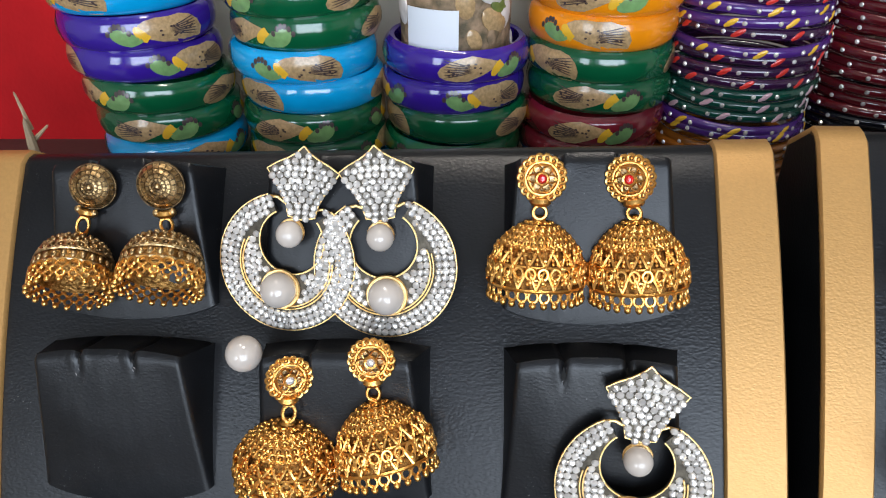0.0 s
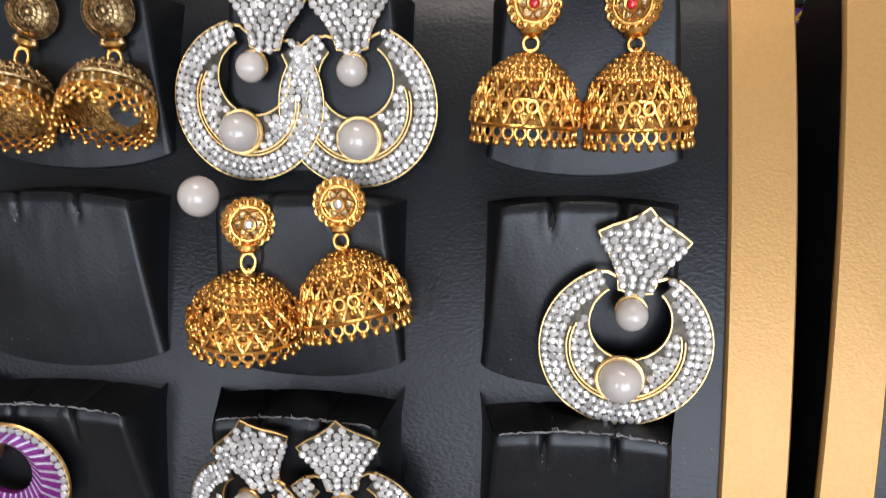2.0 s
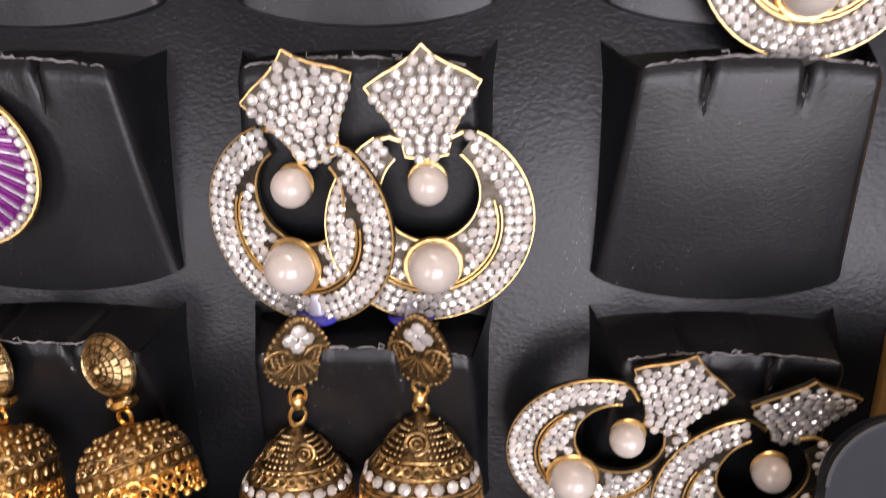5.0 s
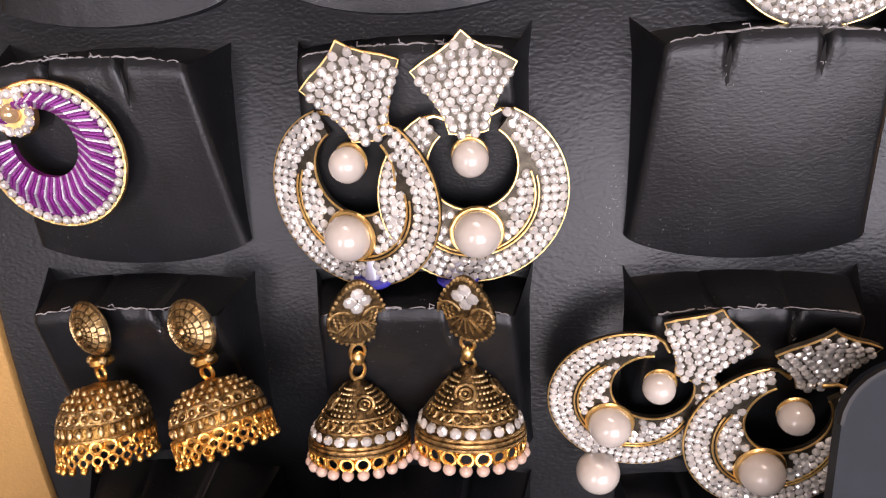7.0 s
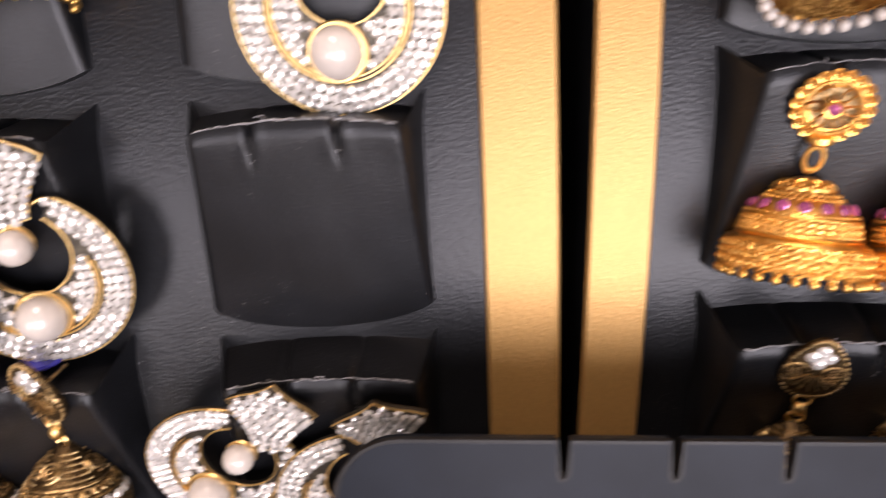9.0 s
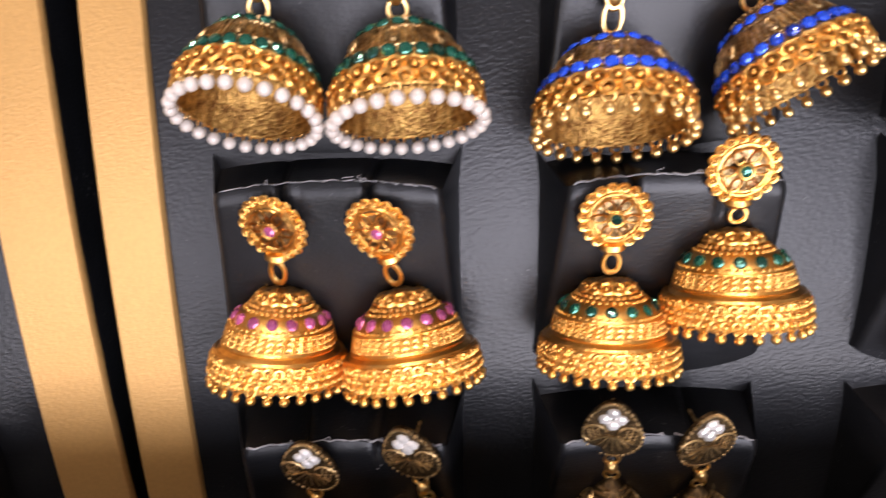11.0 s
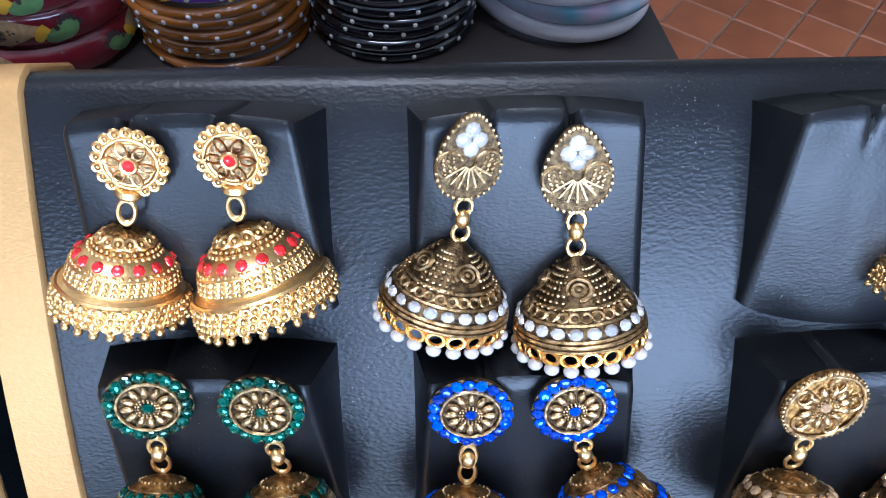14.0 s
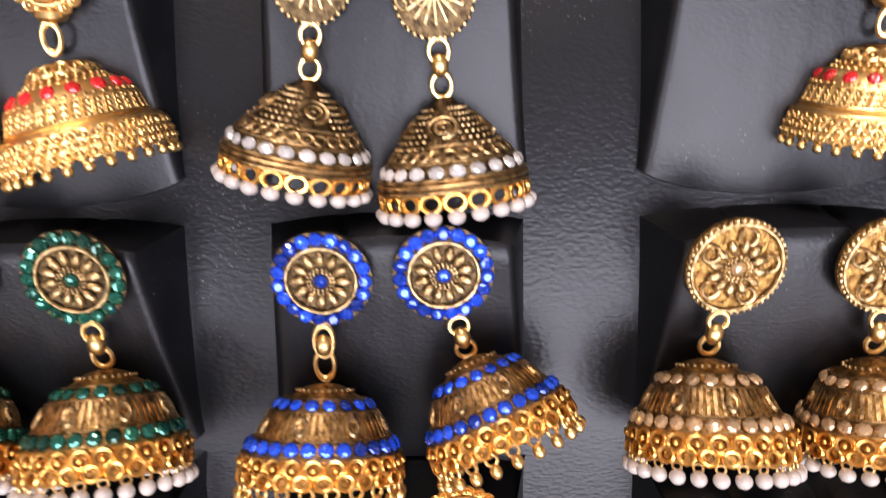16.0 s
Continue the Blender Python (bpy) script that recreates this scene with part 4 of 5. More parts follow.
def purple_moon(name, label):
    """Round crescent wound with purple thread, with a crystal rim and round crystal stud. Origin at the stud."""
    e = thing(name, label, "earring", "earrings on stands")
    st = part("stud", Geo().lathe([(1e-5, 0.3 * MM), (5.6 * MM, 0.3 * MM), (5.2 * MM, -1.0 * MM), (1e-5, -1.0 * MM)], 24, FACE @ Matrix.Diagonal((1, 1, -1, 1))), PALEGOLD, e)
    me = shared("crystal", lambda: gem(1.10 * MM, 1.1 * MM), CRYSTAL, False)
    for j in range(13):
        a = 2 * math.pi * j / 13
        part("crystal", me, CRYSTAL, st, m=mm(4.3 * math.cos(a), -1.0, 4.3 * math.sin(a)) @ FACE)
    part("centre_stone", Geo().ball(2.2 * MM, None, 14, 8), AMBER, st, m=mm(0, -1.2, 0))
    post(e, PALEGOLD)
    cx, cz, R, hx, hz, hr = 6.6, -10.0, 14.6, 5.2, -7.0, 8.0
    o, i = crescent(40, cx, cz, R, hx, hz, hr, 150, -190)
    o, i = [(x * MM, z * MM) for x, z in o], [(x * MM, z * MM) for x, z in i]
    mo = part("thread_crescent", moon_plate(o, i, 1.2 * MM, -0.2 * MM), PURPLE, e, "crescent wound with purple and silver thread")
    silver = mat("silver_thread", (0.62, 0.55, 0.66), 0.3, 0.6, bump=("noise", 2500, 0.6, 0.0003), vary=0.3, vary_scale=900)
    for j in range(84):
        a = radians(145 - 330 * j / 83)
        b0 = (hx + hr * math.cos(a)) * MM, (hz + hr * math.sin(a)) * MM
        b1 = (cx + (R - 0.6) * math.cos(a - 0.12)) * MM, (cz + (R - 0.6) * math.sin(a - 0.12)) * MM
        mid = ((b0[0] + b1[0]) / 2, -1.9 * MM, (b0[1] + b1[1]) / 2)
        part("thread", wire([(b0[0], -0.2 * MM, b0[1]), mid, (b1[0], -0.3 * MM, b1[1])], 0.4 * MM), PURPLE if j % 3 < 2 else silver, mo)
    for j in range(40):
        a = radians(150 - 340 * j / 39)
        part("crystal", me, CRYSTAL, mo, m=mm(cx + (R + 0.7) * math.cos(a), -0.4, cz + (R + 0.7) * math.sin(a)) @ FACE)
    part("gold_rim", wire([((cx + (R + 1.9) * math.cos(radians(150 - 340 * j / 40))) * MM, 0, (cz + (R + 1.9) * math.sin(radians(150 - 340 * j / 40))) * MM) for j in range(41)], 0.55 * MM), PALEGOLD, mo)
    return e


def on_pad(m, x, z, lean, out=0.0175, tilt=13.0, turn=0.0):
    """Pose on a stand's pad; lean swings the drop towards +x."""
    return m @ pose(x, sag(z) - out, z, tilt, -lean, turn)


def set_bell(e, rx, ry=0.0, rz=0.0, wide=1.0, tall=1.0, drop=0.0):
    """Tips the bell of a jhumka about its top, gives it its own width and height, and lets it hang lower."""
    for c in e.children:
        kind = c.name.split(".")[0]
        if kind == "bell":
            k = c.matrix_basis.to_scale()
            c.matrix_basis = T(c.matrix_basis.translation) @ mm(0, 0, -drop) @ pose(0, 0, 0, rx, ry, 0) @ spin(rz) @ Matrix.Diagonal((k.x * wide, k.y * wide, k.z * tall, 1))
        elif kind == "link" and drop > 0.5:
            c.matrix_basis = c.matrix_basis @ mm(0, 0, -drop * 0.5) @ Matrix.Diagonal((1, 1, 1 + drop / 4.5, 1))


def pair(builder, args, rows):
    """One earring built, the rest copied: rows of stand, x, z, lean, tilt, turn, bell tip, bell lean, size and the bell's width, height and drop."""
    first = builder(*args)
    made = [first] + [copy_thing(first, Matrix()) for _ in rows[1:]]
    for e, (m, x, z, lean, tilt, turn, tip, sway, size, hang) in zip(made, (r if len(r) > 9 else r + ((1, 1, 0),) for r in rows)):
        e.matrix_world = on_pad(m, x, z, lean, tilt=tilt, turn=turn) @ Matrix.Scale(size, 4)
        set_bell(e, -tilt + tip, -sway, 7 * x * 1000 % 40, *hang)
    return made


A, B = STAND_A, STAND_B
pair(jhumka_antique, ("jhumka_earring", "antique gold jhumka earring with a tiled round stud"), [
    (A, -0.1082, 0.0198, -16.4, 12, 14, -26, 20.4, 1, (0.97, 1.01, 3.3)), (A, -0.0860, 0.0199, 5.0, 12, 6, -24, -4.0, 1.04, (0.99, 0.94, 1.2)),
    (A, -0.1079, -0.1500, 6.1, 6, -24, -6, 3.9, 0.98, (0.92, 1.00, -0.4)), (A, -0.0828, -0.1496, 17.0, 6, -20, -6, 7.0, 1, (0.95, 0.90, -0.9))])
pair(jhumka_plain, ("jhumka_earring", "gold filigree jhumka earring with a red stone", RED), [
    (A, 0.0299, 0.0211, -3.4, 12, 0, 9.7, 0.4, 1.1, (0.99, 0.91, -0.1)), (A, 0.0550, 0.0207, 4.3, 12, -22, 10.9, -5.3, 1.1, (0.98, 0.94, -0.5))])
pair(jhumka_plain, ("jhumka_earring", "gold filigree jhumka earring with a white crystal", CRYSTAL), [
    (A, -0.0429, -0.0369, 1.3, 12, 28, 16.9, 1.7, 1.05, (1.12, 0.94, 2.0)), (A, -0.0187, -0.0313, 2.2, 12, 4, 0.3, 10.8, 1.05, (1.04, 1.03, 0.7))])
chands = pair(chandbali, ("chandbali_earring", "silver-white crystal chandbali earring with two pearls"), [
    (A, -0.0408, 0.0201, -16, 11, 0, 0, 0, 1.0), (A, -0.0183, 0.0199, 3, 11, 0, 0, 0, 1.01), (A, 0.0576, -0.0417, -6, 11, 0, 0, 0, 1.0),
    (A, -0.0398, -0.0973, -12, 14, -16, 0, 0, 0.98), (A, -0.0172, -0.0966, 4, 14, 6, 0, 0, 0.96),
    (A, 0.0336, -0.1531, -38, 24, 10, 0, 0, 0.90), (A, 0.0582, -0.1562, -16, 16, 6, 0, 0, 0.94)])
for e, rx, ry, rz in ((chands[0], 0, -10, 0), (chands[3], 0, -22, 18), (chands[5], 0, -26, 0), (chands[6], 20, -22, 0)):
    for c in e.children:          # a kite top twisted against its drop
        if c.name.split(".")[0] == "kite_top":
            c.matrix_basis = pose(0, 0, 0, rx, ry, rz)
purple_moon("chandbali_earring", "purple thread-wound crescent earring with a crystal rim").matrix_world = on_pad(A, -0.1166, -0.0992, 0, tilt=13)
pair(jhumka_pear, ("jhumka_earring", "oxidised brass jhumka with crystals and pink pearl drops", mat("pink_pearl", (0.62, 0.42, 0.33), 0.25, 0.0, coat=0.3, per_piece=0.1)), [
    (A, -0.0432, -0.1455, 3.6, 24, 26, -4, -5.6, 0.92, (1.00, 0.93, 2.9)), (A, -0.0179, -0.1445, -9.2, 24, -18, -4, 11.2, 0.92, (1.07, 0.99, -0.3)),
    (B, 0.0900, -0.0902, 3, 24, 10, 0, 0, 0.90), (B, -0.0561, -0.1469, -5.0, 26, -10, 0, 0.0, 0.88), (B, -0.0336, -0.1439, 5.0, 26, -18, 0, 0.0, 0.88),
    (B, 0.0109, -0.1388, 0.0, 24, -14, 0, 0.0, 0.88), (B, 0.0316, -0.1419, 8.0, 24, 8, 0, 0.0, 0.88)])
pair(jhumka_pear, ("jhumka_earring", "oxidised brass jhumka with crystals and white pearl drops", PEARL), [
    (B, 0.0090, 0.0181, -2.6, 12, 18, 7.1, -8.4, 0.94, (1.13, 0.90, 0.6)), (B, 0.0304, 0.0153, 4.2, 12, 0, -0.2, 1.8, 0.96, (1.12, 0.93, 1.2))])
pair(jhumka_stepped, ("jhumka_earring", "gold stepped jhumka earring with red stones", RED, PALEGOLD), [
    (B, -0.0578, 0.0178, -15.5, 12, 10, 4.7, 2.5, 0.96, (0.96, 0.91, 2.9)), (B, -0.0376, 0.0185, -5.2, 12, 0, 1.8, 18.2, 0.96, (1.05, 0.97, 2.8)), (B, 0.1125, 0.0180, -2, 12, 0, 8, 0, 0.95, (0.97, 0.9, 2.0))])
pair(jhumka_stepped, ("jhumka_earring", "gold stepped jhumka earring with pink stones", PINK), [
    (B, -0.0595, -0.0924, -9.3, 22, -14, -4.3, 5.3, 0.96, (0.99, 1.02, 2.9)), (B, -0.0381, -0.0933, 3.7, 24, -22, -3.5, 6.3, 0.96, (1.01, 1.02, 2.6))])
pair(jhumka_stepped, ("jhumka_earring", "gold stepped jhumka earring with green stones", GREEN), [
    (B, 0.0092, -0.0915, 0, 18, -4, -4, 0, 0.96, (1.0, 0.95, 2.0)), (B, 0.0341, -0.0826, 2.0, 14, 0, -4, 0.0, 0.96)])
pair(jhumka_wheel, ("jhumka_earring", "brass wheel jhumka with green stones and pearl fringe", GREEN, "pearl"), [
    (B, -0.0598, -0.0335, -1.0, 10, 10, -26.2, -10.0, 0.97, (0.93, 0.99, 1.4)), (B, -0.0356, -0.0348, 7.9, 10, 0, -20.4, -3.9, 0.97, (1.00, 1.02, 0.6))])
pair(jhumka_wheel, ("jhumka_earring", "brass wheel jhumka with blue stones and gold fringe", BLUE, "gold"), [
    (B, 0.0092, -0.0359, -2.4, 10, 0, -21.2, 0.4, 0.96, (1.04, 0.96, 3.5)), (B, 0.0313, -0.0353, 14.5, 10, 0, -21.0, 11.5, 0.96, (0.97, 0.92, -0.4))])
pair(jhumka_wheel, ("jhumka_earring", "brass coin jhumka with champagne stones and pearl fringe", AMBER, "pearl", True), [
    (B, 0.0841, -0.0351, -10.7, 10, 6, -19.6, 7.7, 0.97, (1.01, 0.96, 0.4)), (B, 0.1119, -0.0353, 2, 10, 0, -12, 3, 0.97, (1.02, 0.9, 0.5))])
for m, x, z, out in ((A, -0.0571, -0.0303, 0.0165), (A, 0.0125, -0.1902, 0.012)):
    solid("loose_pearl", Geo().ball(0.0054, None, 24, 14), PEARL, "large cream pearl drop hanging below an earring", "pearl", m=m @ pose(x, sag(z) - out, z))


def stopper(x, z):
    """A clear ear-post stopper with a violet-blue disc, lying on the top of a pad."""
    clear = bpy.data.materials.get("clear_silicone") or mat("clear_silicone", (0.60, 0.60, 0.72), 0.15, coat=0.5, vary=0.1, vary_scale=300)
    disc = bpy.data.materials.get("violet_plastic") or mat("violet_plastic", (0.05, 0.05, 0.42), 0.2, coat=0.5, vary=0.2, vary_scale=300)
    e = thing("earring_stopper", "clear earring stopper with a violet disc on a pad", "earring back", "earring stoppers", m=A @ pose(x, sag(z) - 0.0095, z, 18))
    part("disc", Geo().lathe([(1e-5, -0.0006), (0.0047, -0.0006), (0.0050, 0.0), (0.0047, 0.0006), (1e-5, 0.0006)], 24), disc, e, "violet-blue disc")
    part("stem", Geo().lathe([(1e-5, 0.0006), (0.0022, 0.0006), (0.0018, 0.0030), (0.0012, 0.0052), (1e-5, 0.0054)], 16), clear, e, "clear silicone stem")


for x, z in ((-0.0402, -0.1395), (-0.0205, -0.1395)):
    stopper(x, z)


# ---- bangles behind the stands ----
LACQUER = {n: mat(f"{n}_lacquer", c, 0.16, coat=0.9, vary=0.12, vary_scale=60) for n, c in dict(
    cyan=(0.004, 0.36, 0.72), purple=(0.038, 0.012, 0.26), green=(0.003, 0.095, 0.034), orange=(0.88, 0.27, 0.004), red=(0.18, 0.012, 0.022),
    violet=(0.07, 0.02, 0.17), plum=(0.035, 0.008, 0.04), darkgreen=(0.006, 0.06, 0.04), amber=(0.28, 0.09, 0.010), black=(0.008, 0.008, 0.012), maroon=(0.10, 0.006, 0.010)).items()}
TAIL = mat("painted_tan", (0.50, 0.32, 0.15), 0.3, coat=0.7, vary=0.35, vary_scale=700)
BODY = mat("painted_leaf_green", (0.20, 0.36, 0.13), 0.25, coat=0.7, vary=0.2, vary_scale=300)
BEAK = mat("painted_yellow", (0.75, 0.42, 0.03), 0.25, coat=0.7)
INK = mat("painted_dark_brown", (0.05, 0.03, 0.03), 0.3, coat=0.6)
BLOOM = mat("painted_pink", (0.62, 0.38, 0.42), 0.3, coat=0.6)
FLAME = mat("painted_red", (0.62, 0.03, 0.02), 0.3, coat=0.6)


def bulge(radius, height, z):
    return radius - 0.0022 * (2 * z / height) ** 2 - (0.0012 * max(0.0, abs(2 * z / height) - 0.8) / 0.2)


def patch(g, radius, height, turn, long, zc, tall, slant=0.0, pinch=0.0, lift=0.00025, n=16):
    """A painted shape lying on a bangle's outside: an oval, drawn to a point where pinch is set."""
    verts = []
    for q in (0.0, 0.35, 0.7, 1.0):
        for j in range(n):
            a = 2 * math.pi * j / n
            u, v = math.cos(a) * q, math.sin(a) * q
            v *= 1 - pinch * max(0.0, u)
            u2, v2 = u * long + slant * v * tall, v * tall + slant * u * long
            z = max(-height * 0.46, min(height * 0.46, zc + v2))
            r = bulge(radius, height, z) + lift
            t = turn + u2 / radius
            verts.append((r * math.cos(t), r * math.sin(t), z))
    faces = [(k * n + j, k * n + (j + 1) % n, (k + 1) * n + (j + 1) % n, (k + 1) * n + j) for k in range(3) for j in range(n)]
    g.add(verts, faces)


def ring_mesh(radius, height, wall):
    g = Geo()
    k = 10
    prof = [(bulge(radius, height, -height / 2 + height * i / k), -height / 2 + height * i / k) for i in range(k + 1)]
    prof += [(radius - wall, height / 2 - 0.0006), (radius - wall - 0.0006, 0), (radius - wall, -height / 2 + 0.0006)]
    return g.lathe(prof, 64, None, True)


def wide_bangle(colour, m, seed, radius=0.0352, height=0.0151):
    """A broad lacquered bangle painted with birds."""
    rnd = random.Random(seed)
    b = thing("bangle", f"broad {colour} lacquered bangle painted with tan and green birds", "bangle", "stacked bangles", m=m)
    part("band", shared(f"band_{colour}_{radius}", lambda: ring_mesh(radius, height, 0.0055), LACQUER[colour]), LACQUER[colour], b)
    start = rnd.uniform(0, 2 * math.pi)
    for q in range(3):
        t = start + q * math.pi * 2 / 3
        s = rnd.choice((-1, 1))
        g = Geo()
        patch(g, radius, height, t, 0.0150, 0.0002, 0.0056, 0.12 * s, 0.72 * s)
        part("tail_painting", g, TAIL, b)
        g = Geo()
        for w in range(7):                    # feathers fanning out from the narrow end
            fan = (w - 3) / 3
            patch(g, radius, height, t - s * 0.17, 0.0066, 0.0002 + 0.0027 * fan, 0.00028, -s * 0.22 * fan, 0, 0.0005, 8)
        for w in range(14):
            patch(g, radius, height, t + s * rnd.uniform(-0.32, 0.16), 0.0007, rnd.uniform(-0.0026, 0.0026), 0.0005, 0, 0, 0.0005, 6)
        tagged(part("ink_stroke", g, INK, b), kind="stuff")
        g = Geo()
        patch(g, radius, height, t + s * 0.56, 0.0066, -0.0012, 0.0038, 0.2 * s, -0.5 * s)
        part("bird_painting", g, BODY, b)
        g = Geo()
        patch(g, radius, height, t + s * 0.37, 0.0034, -0.0002, 0.0036, 0.3 * s, 0.9)
        part("beak_painting", g, BEAK, b)
        g = Geo()
        for w in range(6):
            patch(g, radius, height, t + s * (0.52 + 0.05 * w), 0.0010, 0.0042 - 0.0005 * (w - 2.5) ** 2, 0.0013, 0, 0, 0.0004, 8)
        tagged(part("crest_painting", g, INK, b), kind="stuff")
    return b


def thin_bangle(colour, m, seed, paint, radius=0.0345, height=0.0050):
    """A slim lacquered bangle with small crystals and painted leaves."""
    rnd = random.Random(seed)
    b = thing("bangle", f"slim {colour} lacquered bangle with small crystals", "bangle", "stacked bangles", m=m)
    g = shared(f"slim_{colour}", lambda: Geo().lathe([(radius + 0.0021 * math.cos(a * math.pi / 5), 0.0025 * math.sin(a * math.pi / 5)) for a in range(10)], 56, None, True), LACQUER[colour])
    part("band", g, LACQUER[colour], b)
    me = shared("bangle_stone", lambda: gem(0.0011, 0.0009), CRYSTAL, False)
    start = rnd.uniform(0, 360)
    for j in range(18):
        part("crystal", me, CRYSTAL, b, m=spin(start + 20 * j + rnd.uniform(-2, 2)) @ T((radius + 0.0020, 0, 0)) @ pose(0, 0, 0, 0, 90, 0))
    g = Geo()
    for j in range(9):
        t = radians(start + 40 * j + 10)
        g.ball(0.001, pose(radius * 1.0 * math.cos(t) + 0.0017 * math.cos(t), radius * math.sin(t) + 0.0017 * math.sin(t), 0, 0, 0, math.degrees(t)) @ pose(0, 0, 0, 32) @ Matrix.Diagonal((0.6, 3.4, 1.3, 1)), 8, 6)
    if paint:
        part("leaf_painting", g, paint, b)
    return b


def stack(x, y, colours, lean=0.0, seed=0, step=0.0148):
    rnd = random.Random(seed)
    for i, c in enumerate(colours):
        dx = lean * i + rnd.uniform(-0.0015, 0.0015)
        wide_bangle(c, pose(x + dx, y + rnd.uniform(-0.001, 0.001), SHELF_Z + 0.0076 + step * i, rnd.uniform(-1, 1), rnd.uniform(-2, 2) - lean * 900, rnd.uniform(0, 360)), seed * 20 + i)


STACK_Y = 0.3305
stack(-0.135, STACK_Y, ("green", "cyan", "green", "green", "purple", "purple", "cyan", "cyan"), -0.0016, 1)
stack(-0.0640, STACK_Y, ("cyan", "green", "green", "cyan", "cyan", "green", "green", "green"), -0.0003, 2)
stack(0.0060, STACK_Y, ("cyan", "green", "green", "purple", "purple"), 0.0, 3)
stack(0.0745, STACK_Y, ("red", "red", "red", "green", "green", "orange", "orange", "green"), 0.0004, 4)
slim = ("amber",) * 6 + ("violet", "violet", "darkgreen", "darkgreen", "darkgreen", "plum", "plum", "plum", "violet", "plum", "violet", "violet", "plum", "violet", "violet", "plum")
paints = {"amber": None, "violet": BEAK, "darkgreen": BLOOM, "plum": FLAME, "black": None, "maroon": None}
rs = random.Random(5)
for i, c in enumerate(slim):
    thin_bangle(c, pose(0.1440 + rs.uniform(-0.0015, 0.0015), STACK_Y + rs.uniform(-0.001, 0.001), SHELF_Z + 0.0028 + 0.0052 * i, rs.uniform(-2, 2), rs.uniform(-2, 2), 0), i + 40, paints[c])
for i in range(20):
    c = "black" if i < 8 else "maroon"
    thin_bangle(c, pose(0.2170 + rs.uniform(-0.0015, 0.0015), STACK_Y + rs.uniform(-0.001, 0.001), SHELF_Z + 0.0028 + 0.0052 * i, rs.uniform(-2, 2), rs.uniform(-2, 2), 0), i + 80, None)


def pale_bangles():
    pale = mat("pearly_plastic", (0.72, 0.42, 0.52), 0.2, 0.1, coat=0.8, vary=0.3, vary_scale=40, dark=(0.20, 0.45, 0.55))
    clear = mat("milky_white_plastic", (0.74, 0.70, 0.74), 0.2, 0.0, coat=0.9, vary=0.1, vary_scale=40)
    for i in range(5):
        m = pose(0.294 + 0.003 * math.sin(i * 2.1), 0.337 + 0.002 * math.cos(i), SHELF_Z + 0.006 + 0.0105 * i, 2 * math.sin(i), 3 * math.cos(2 * i), 0)
        b = thing("bangle", "pearly pale plastic bangle in a loose stack", "bangle", "stacked bangles", m=m)
        part("band", shared(f"pearly_{i % 2}", lambda: Geo().lathe([(0.037 + 0.005 * math.cos(a * math.pi / 6), 0.0052 * math.sin(a * math.pi / 6)) for a in range(12)], 56, None, True), pale if i % 2 else clear), pale, b)


pale_bangles()


def spice_jar():
    """A small glass-clear jar of dried petals on top of a bangle stack."""
    j = thing("small_jar", "small clear jar of brown petals with a white label", "jar", m=pose(0.006, STACK_Y, SHELF_Z + 0.0545, 0, 0, -22))
    glass = mat("clear_plastic", (0.75, 0.72, 0.66), 0.06, coat=0.6)
    glass.node_tree.nodes["Principled BSDF"].inputs["Transmission Weight"].default_value = 0.9
    petals = mat("dried_petals", (0.34, 0.22, 0.13), 0.7, dark=(0.09, 0.07, 0.035), vary_scale=160, bump=("noise", 300, 0.6, 0.002))
    white = mat("white_paper", (0.72, 0.74, 0.78), 0.6, bump=("noise", 600, 0.1, 0.0003))
    part("petal_filling", Geo().lathe([(1e-4, 0.001), (0.0255, 0.001), (0.0262, 0.03), (0.0255, 0.062), (1e-4, 0.062)], 32), petals, j)
    rnd = random.Random(3)
    leaf = mat("dry_green_leaf", (0.16, 0.20, 0.04), 0.6, vary=0.4, vary_scale=200)
    shellm = mat("pale_petal", (0.66, 0.60, 0.56), 0.5, vary=0.2, vary_scale=200)
    for q in range(26):
        a, z = rnd.uniform(0, 360), rnd.uniform(0.012, 0.058)
        g = Geo().ball(0.005 * rnd.uniform(0.6, 1.2), Matrix.Diagonal((0.25, 1.0, 1.5, 1)), 10, 6)
        part("petal", g, rnd.choice((petals, leaf, shellm, TAIL)), j, m=spin(a) @ T((0.0262, 0, z)) @ pose(0, 0, 0, rnd.uniform(-60, 60)))
    g = Geo()
    n = 12
    verts = [(0.0282 * math.cos(radians(-118 + 52 * i / n)), 0.0282 * math.sin(radians(-118 + 52 * i / n)), z) for z in (0.012, 0.036) for i in range(n + 1)]
    verts += [(0.0278 * math.cos(radians(-118 + 52 * i / n)), 0.0278 * math.sin(radians(-118 + 52 * i / n)), z) for z in (0.012, 0.036) for i in range(n + 1)]
    k = n + 1
    faces = [(i, i + 1, k + i + 1, k + i) for i in range(n)] + [(2 * k + i, 3 * k + i, 3 * k + i + 1, 2 * k + i + 1) for i in range(n)]
    faces += [(i, 2 * k + i, 2 * k + i + 1, i + 1) for i in range(n)] + [(k + i, k + i + 1, 3 * k + i + 1, 3 * k + i) for i in range(n)] + [(0, k, 3 * k, 2 * k), (n, 2 * k + n, 3 * k + n, k + n)]
    part("label", g.add(verts, faces), white, j, "blank white paper label")
    part("lid", Geo().lathe([(1e-4, 0.070), (0.027, 0.070), (0.0275, 0.062), (1e-4, 0.062)], 32), white, j)


spice_jar()


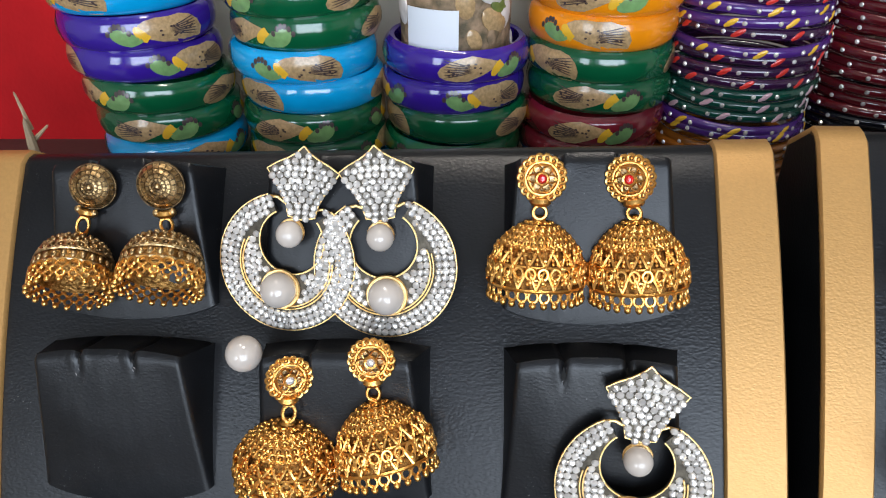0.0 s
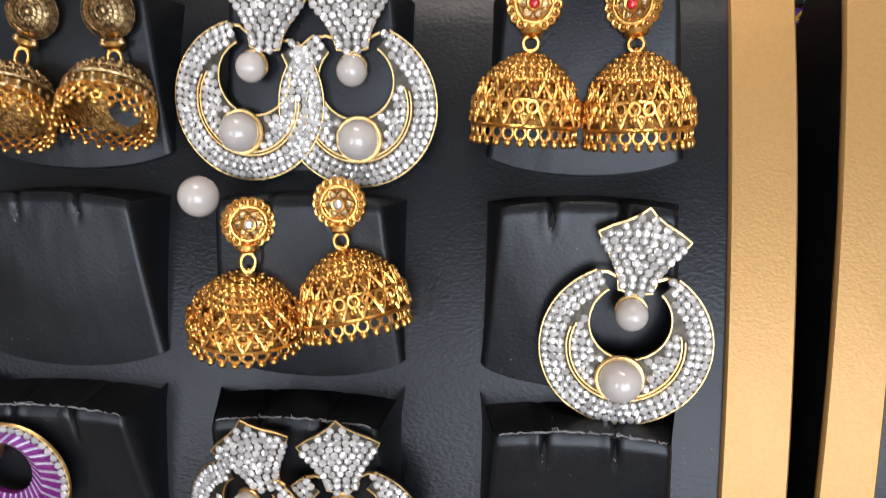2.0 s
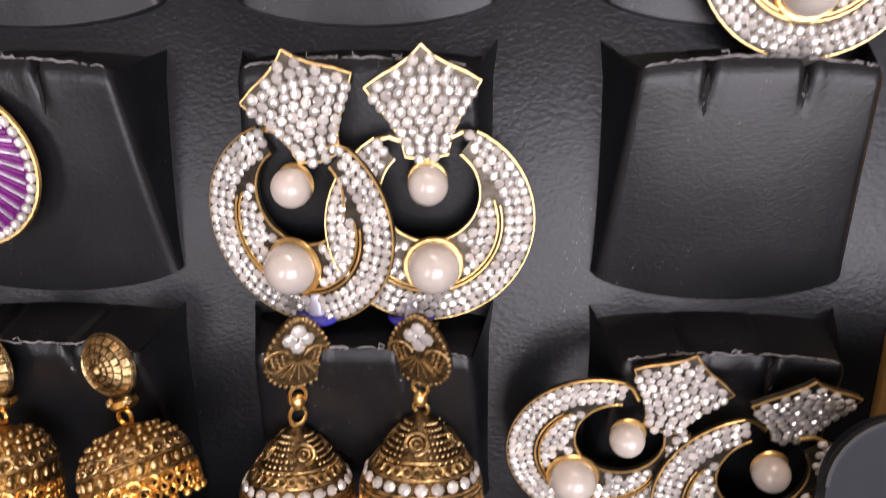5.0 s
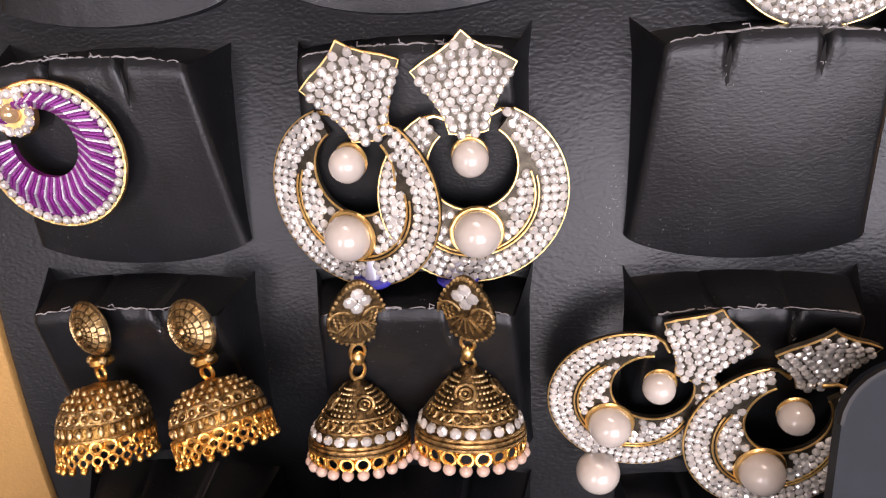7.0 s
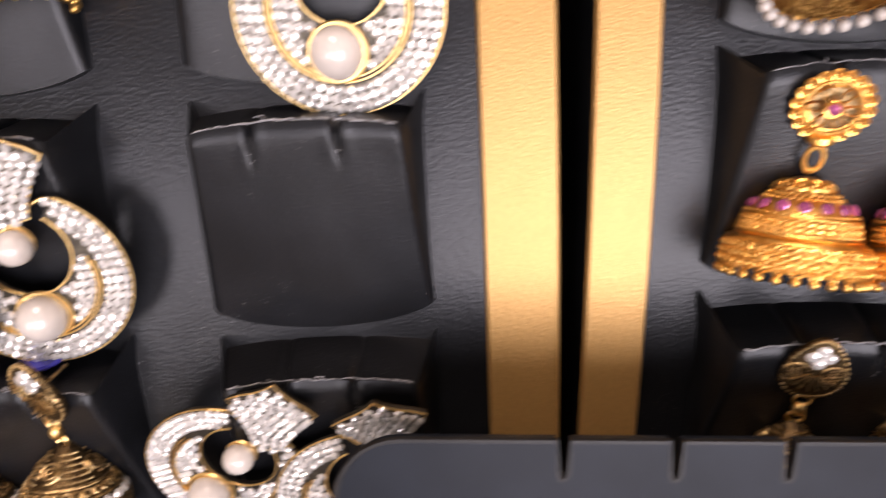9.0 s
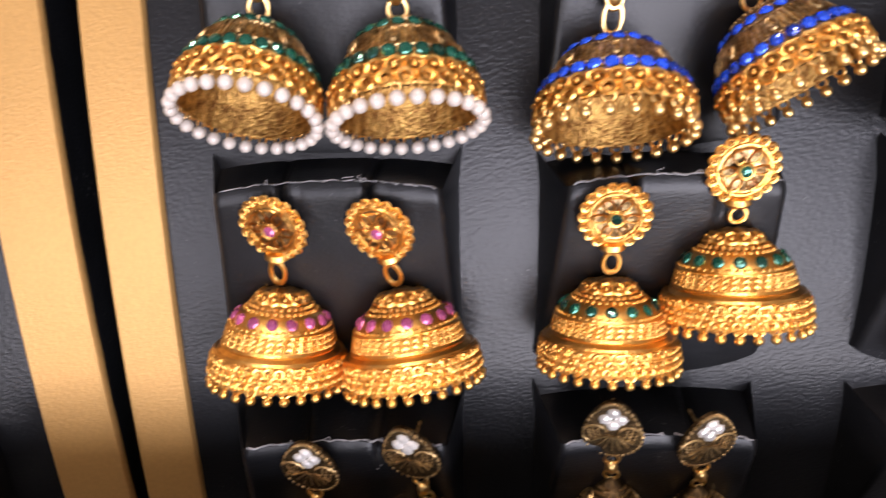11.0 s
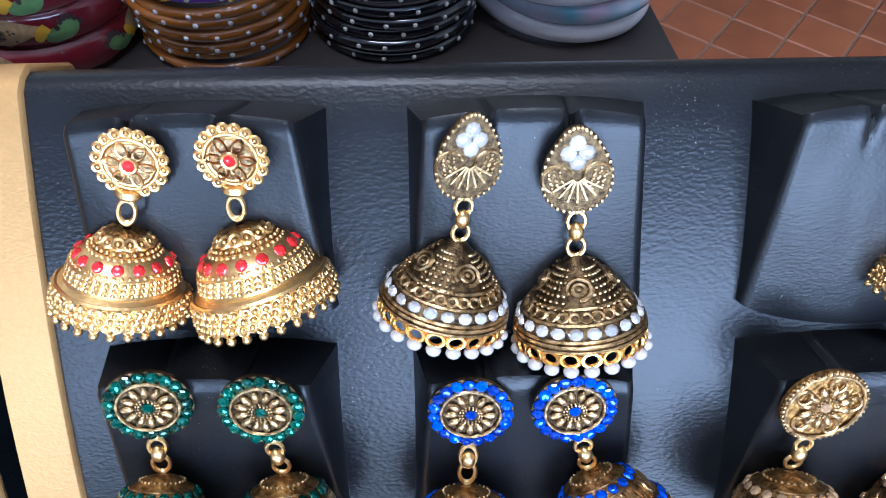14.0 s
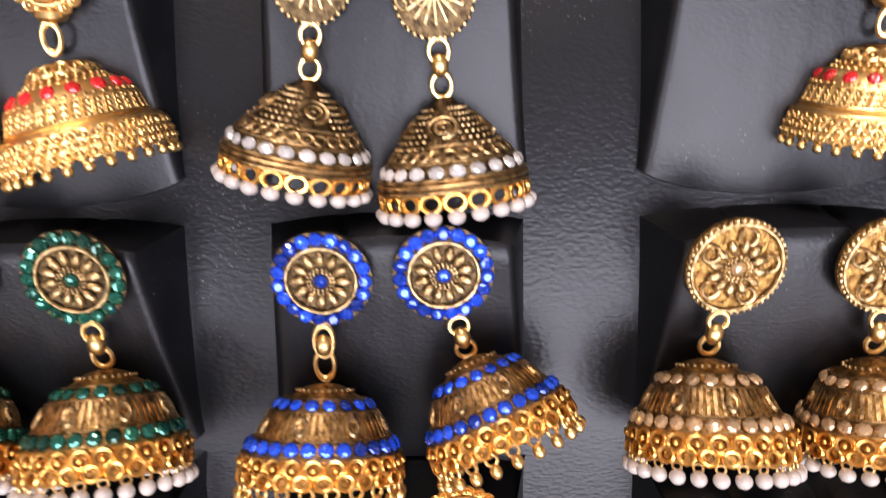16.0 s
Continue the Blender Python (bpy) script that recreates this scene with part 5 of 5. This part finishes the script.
def acrylic_rack():
    """A dark glossy acrylic card with slits along its upper edge, standing before the stands."""
    smoke = mat("smoky_acrylic", (0.011, 0.014, 0.020), 0.38, spec=0.12, vary=0.3, vary_scale=60, rough_vary=0.03, bump=("noise", 40, 0.04, 0.001))
    edge = mat("acrylic_edge", (0.012, 0.010, 0.009), 0.4, spec=0.25, vary=0.3, vary_scale=100)
    x0, x1, z0, z1, r = 0.0588, 0.330, -0.322, -0.1455, 0.0125
    top = []
    for i in range(9):
        a = radians(180 - 90 * i / 8)
        top.append((x0 + r + r * math.cos(a), z1 - r + r * math.sin(a)))
    q = x0 + 0.0435
    while q < x1 - 0.02:
        top += [(q - 0.0013, z1), (q - 0.0010, z1 - 0.0068), (q - 0.0005, z1 - 0.0078), (q + 0.0005, z1 - 0.0078), (q + 0.0010, z1 - 0.0068), (q + 0.0013, z1)]
        q += 0.0212
    for i in range(9):
        a = radians(90 - 90 * i / 8)
        top.append((x1 - r + r * math.cos(a), z1 - r + r * math.sin(a)))
    out = top + [(x1, z0), (x0, z0)]
    rk = thing("earring_rack", "smoky dark acrylic earring rack with slits along the edge", "display rack", m=STAND_A @ pose(0, -0.0335, 0, 0, 2.6, 0))
    part("panel", Geo().plate(out, 0.003), smoke, rk)
    rim = [(x, -0.0026, z) for x, z in top]
    g = wire(rim, 0.0007, 6)
    part("edge", g, edge, rk, "pale polished edge")
    part("foot", Geo().box(x0 + 0.01, x1 - 0.01, -0.02, 0.004, z0 - 0.003, z0 + 0.004), smoke, rk)


acrylic_rack()


def round_tray():
    wood = mat("honey_wood", (0.50, 0.25, 0.07), 0.35, coat=0.3, vary=0.3, vary_scale=120)
    dark = mat("dark_velvet", (0.012, 0.010, 0.012), 0.8, vary=0.3, vary_scale=200)
    tr = thing("round_tray", "round honey-wood rimmed tray leaning before the stand", "tray", m=STAND_A @ pose(TRAY[0], -0.033, TRAY[1] - 0.066, 4))
    part("rim", Geo().torus(0.066, 0.0026, 64, 8, FACE), wood, tr)
    part("plate", Geo().lathe([(1e-4, 0.002), (0.065, 0.002), (0.065, -0.002), (1e-4, -0.002)], 48, FACE), dark, tr)


TRAY = (-0.0745, -0.1945)
round_tray()


def far_things():
    tile = mat("terracotta_tile", (0.40, 0.13, 0.05), 0.5, coat=0.0, vary=0.25, vary_scale=6, per_piece=0.2, bump=("noise", 60, 0.1, 0.001))
    a = 0.148
    me = Geo()
    e = 0.004
    me.add([(-a / 2, -a / 2, 0), (a / 2, -a / 2, 0), (a / 2, a / 2, 0), (-a / 2, a / 2, 0), (-a / 2 + e, -a / 2 + e, 0.004), (a / 2 - e, -a / 2 + e, 0.004), (a / 2 - e, a / 2 - e, 0.004), (-a / 2 + e, a / 2 - e, 0.004)],
           [(4, 5, 6, 7), (0, 1, 5, 4), (1, 2, 6, 5), (2, 3, 7, 6), (3, 0, 4, 7)])
    data = me.mesh("tile", tile, False)
    fl = bpy.data.objects["floor"]
    for i in range(-9, 9):
        for j in range(-9, 9):
            u, v = i * 0.153, j * 0.153
            x, y = 1.35 + (u - v) * 0.7071, 1.85 + (u + v) * 0.7071
            if 0.35 < x < 2.5 and 0.75 < y < 3.0:
                ob = new("tile", data)
                ob.parent = fl
                ob.matrix_basis = pose(x, y, -0.7495, 0, 0, 45)
    wood = mat("dark_brown_veneer", (0.085, 0.035, 0.022), 0.35, coat=0.3, vary=0.4, vary_scale=12, bump=("noise", 90, 0.2, 0.001))
    c = thing("cabinet", "dark brown veneered cabinet standing on the tiles", "cabinet", m=pose(2.02, 2.25, -0.745))
    part("body", Geo().box(-0.42, 0.42, -0.3, 0.3, 0.0, 0.9), wood, c, smooth=False)
    for sx in (-1, 1):
        d = part("door", Geo().box(-0.195, 0.195, -0.018, 0.0, 0.05, 0.85), wood, c, m=T((sx * 0.205, -0.303, 0)), smooth=False)
        part("handle", Geo().box(-0.008, 0.008, -0.02, 0.0, -0.05, 0.05), PALEGOLD, d, m=T((-sx * 0.16, -0.019, 0.5)))
    white = mat("white_carton", (0.68, 0.70, 0.72), 0.6, vary=0.1, vary_scale=20)
    solid("carton", Geo().box(-0.08, 0.08, -0.05, 0.05, 0, 0.09), white, "small white carton on the tiled floor", "box", m=pose(1.58, 2.42, -0.745, 0, 0, 20), smooth=False)


far_things()
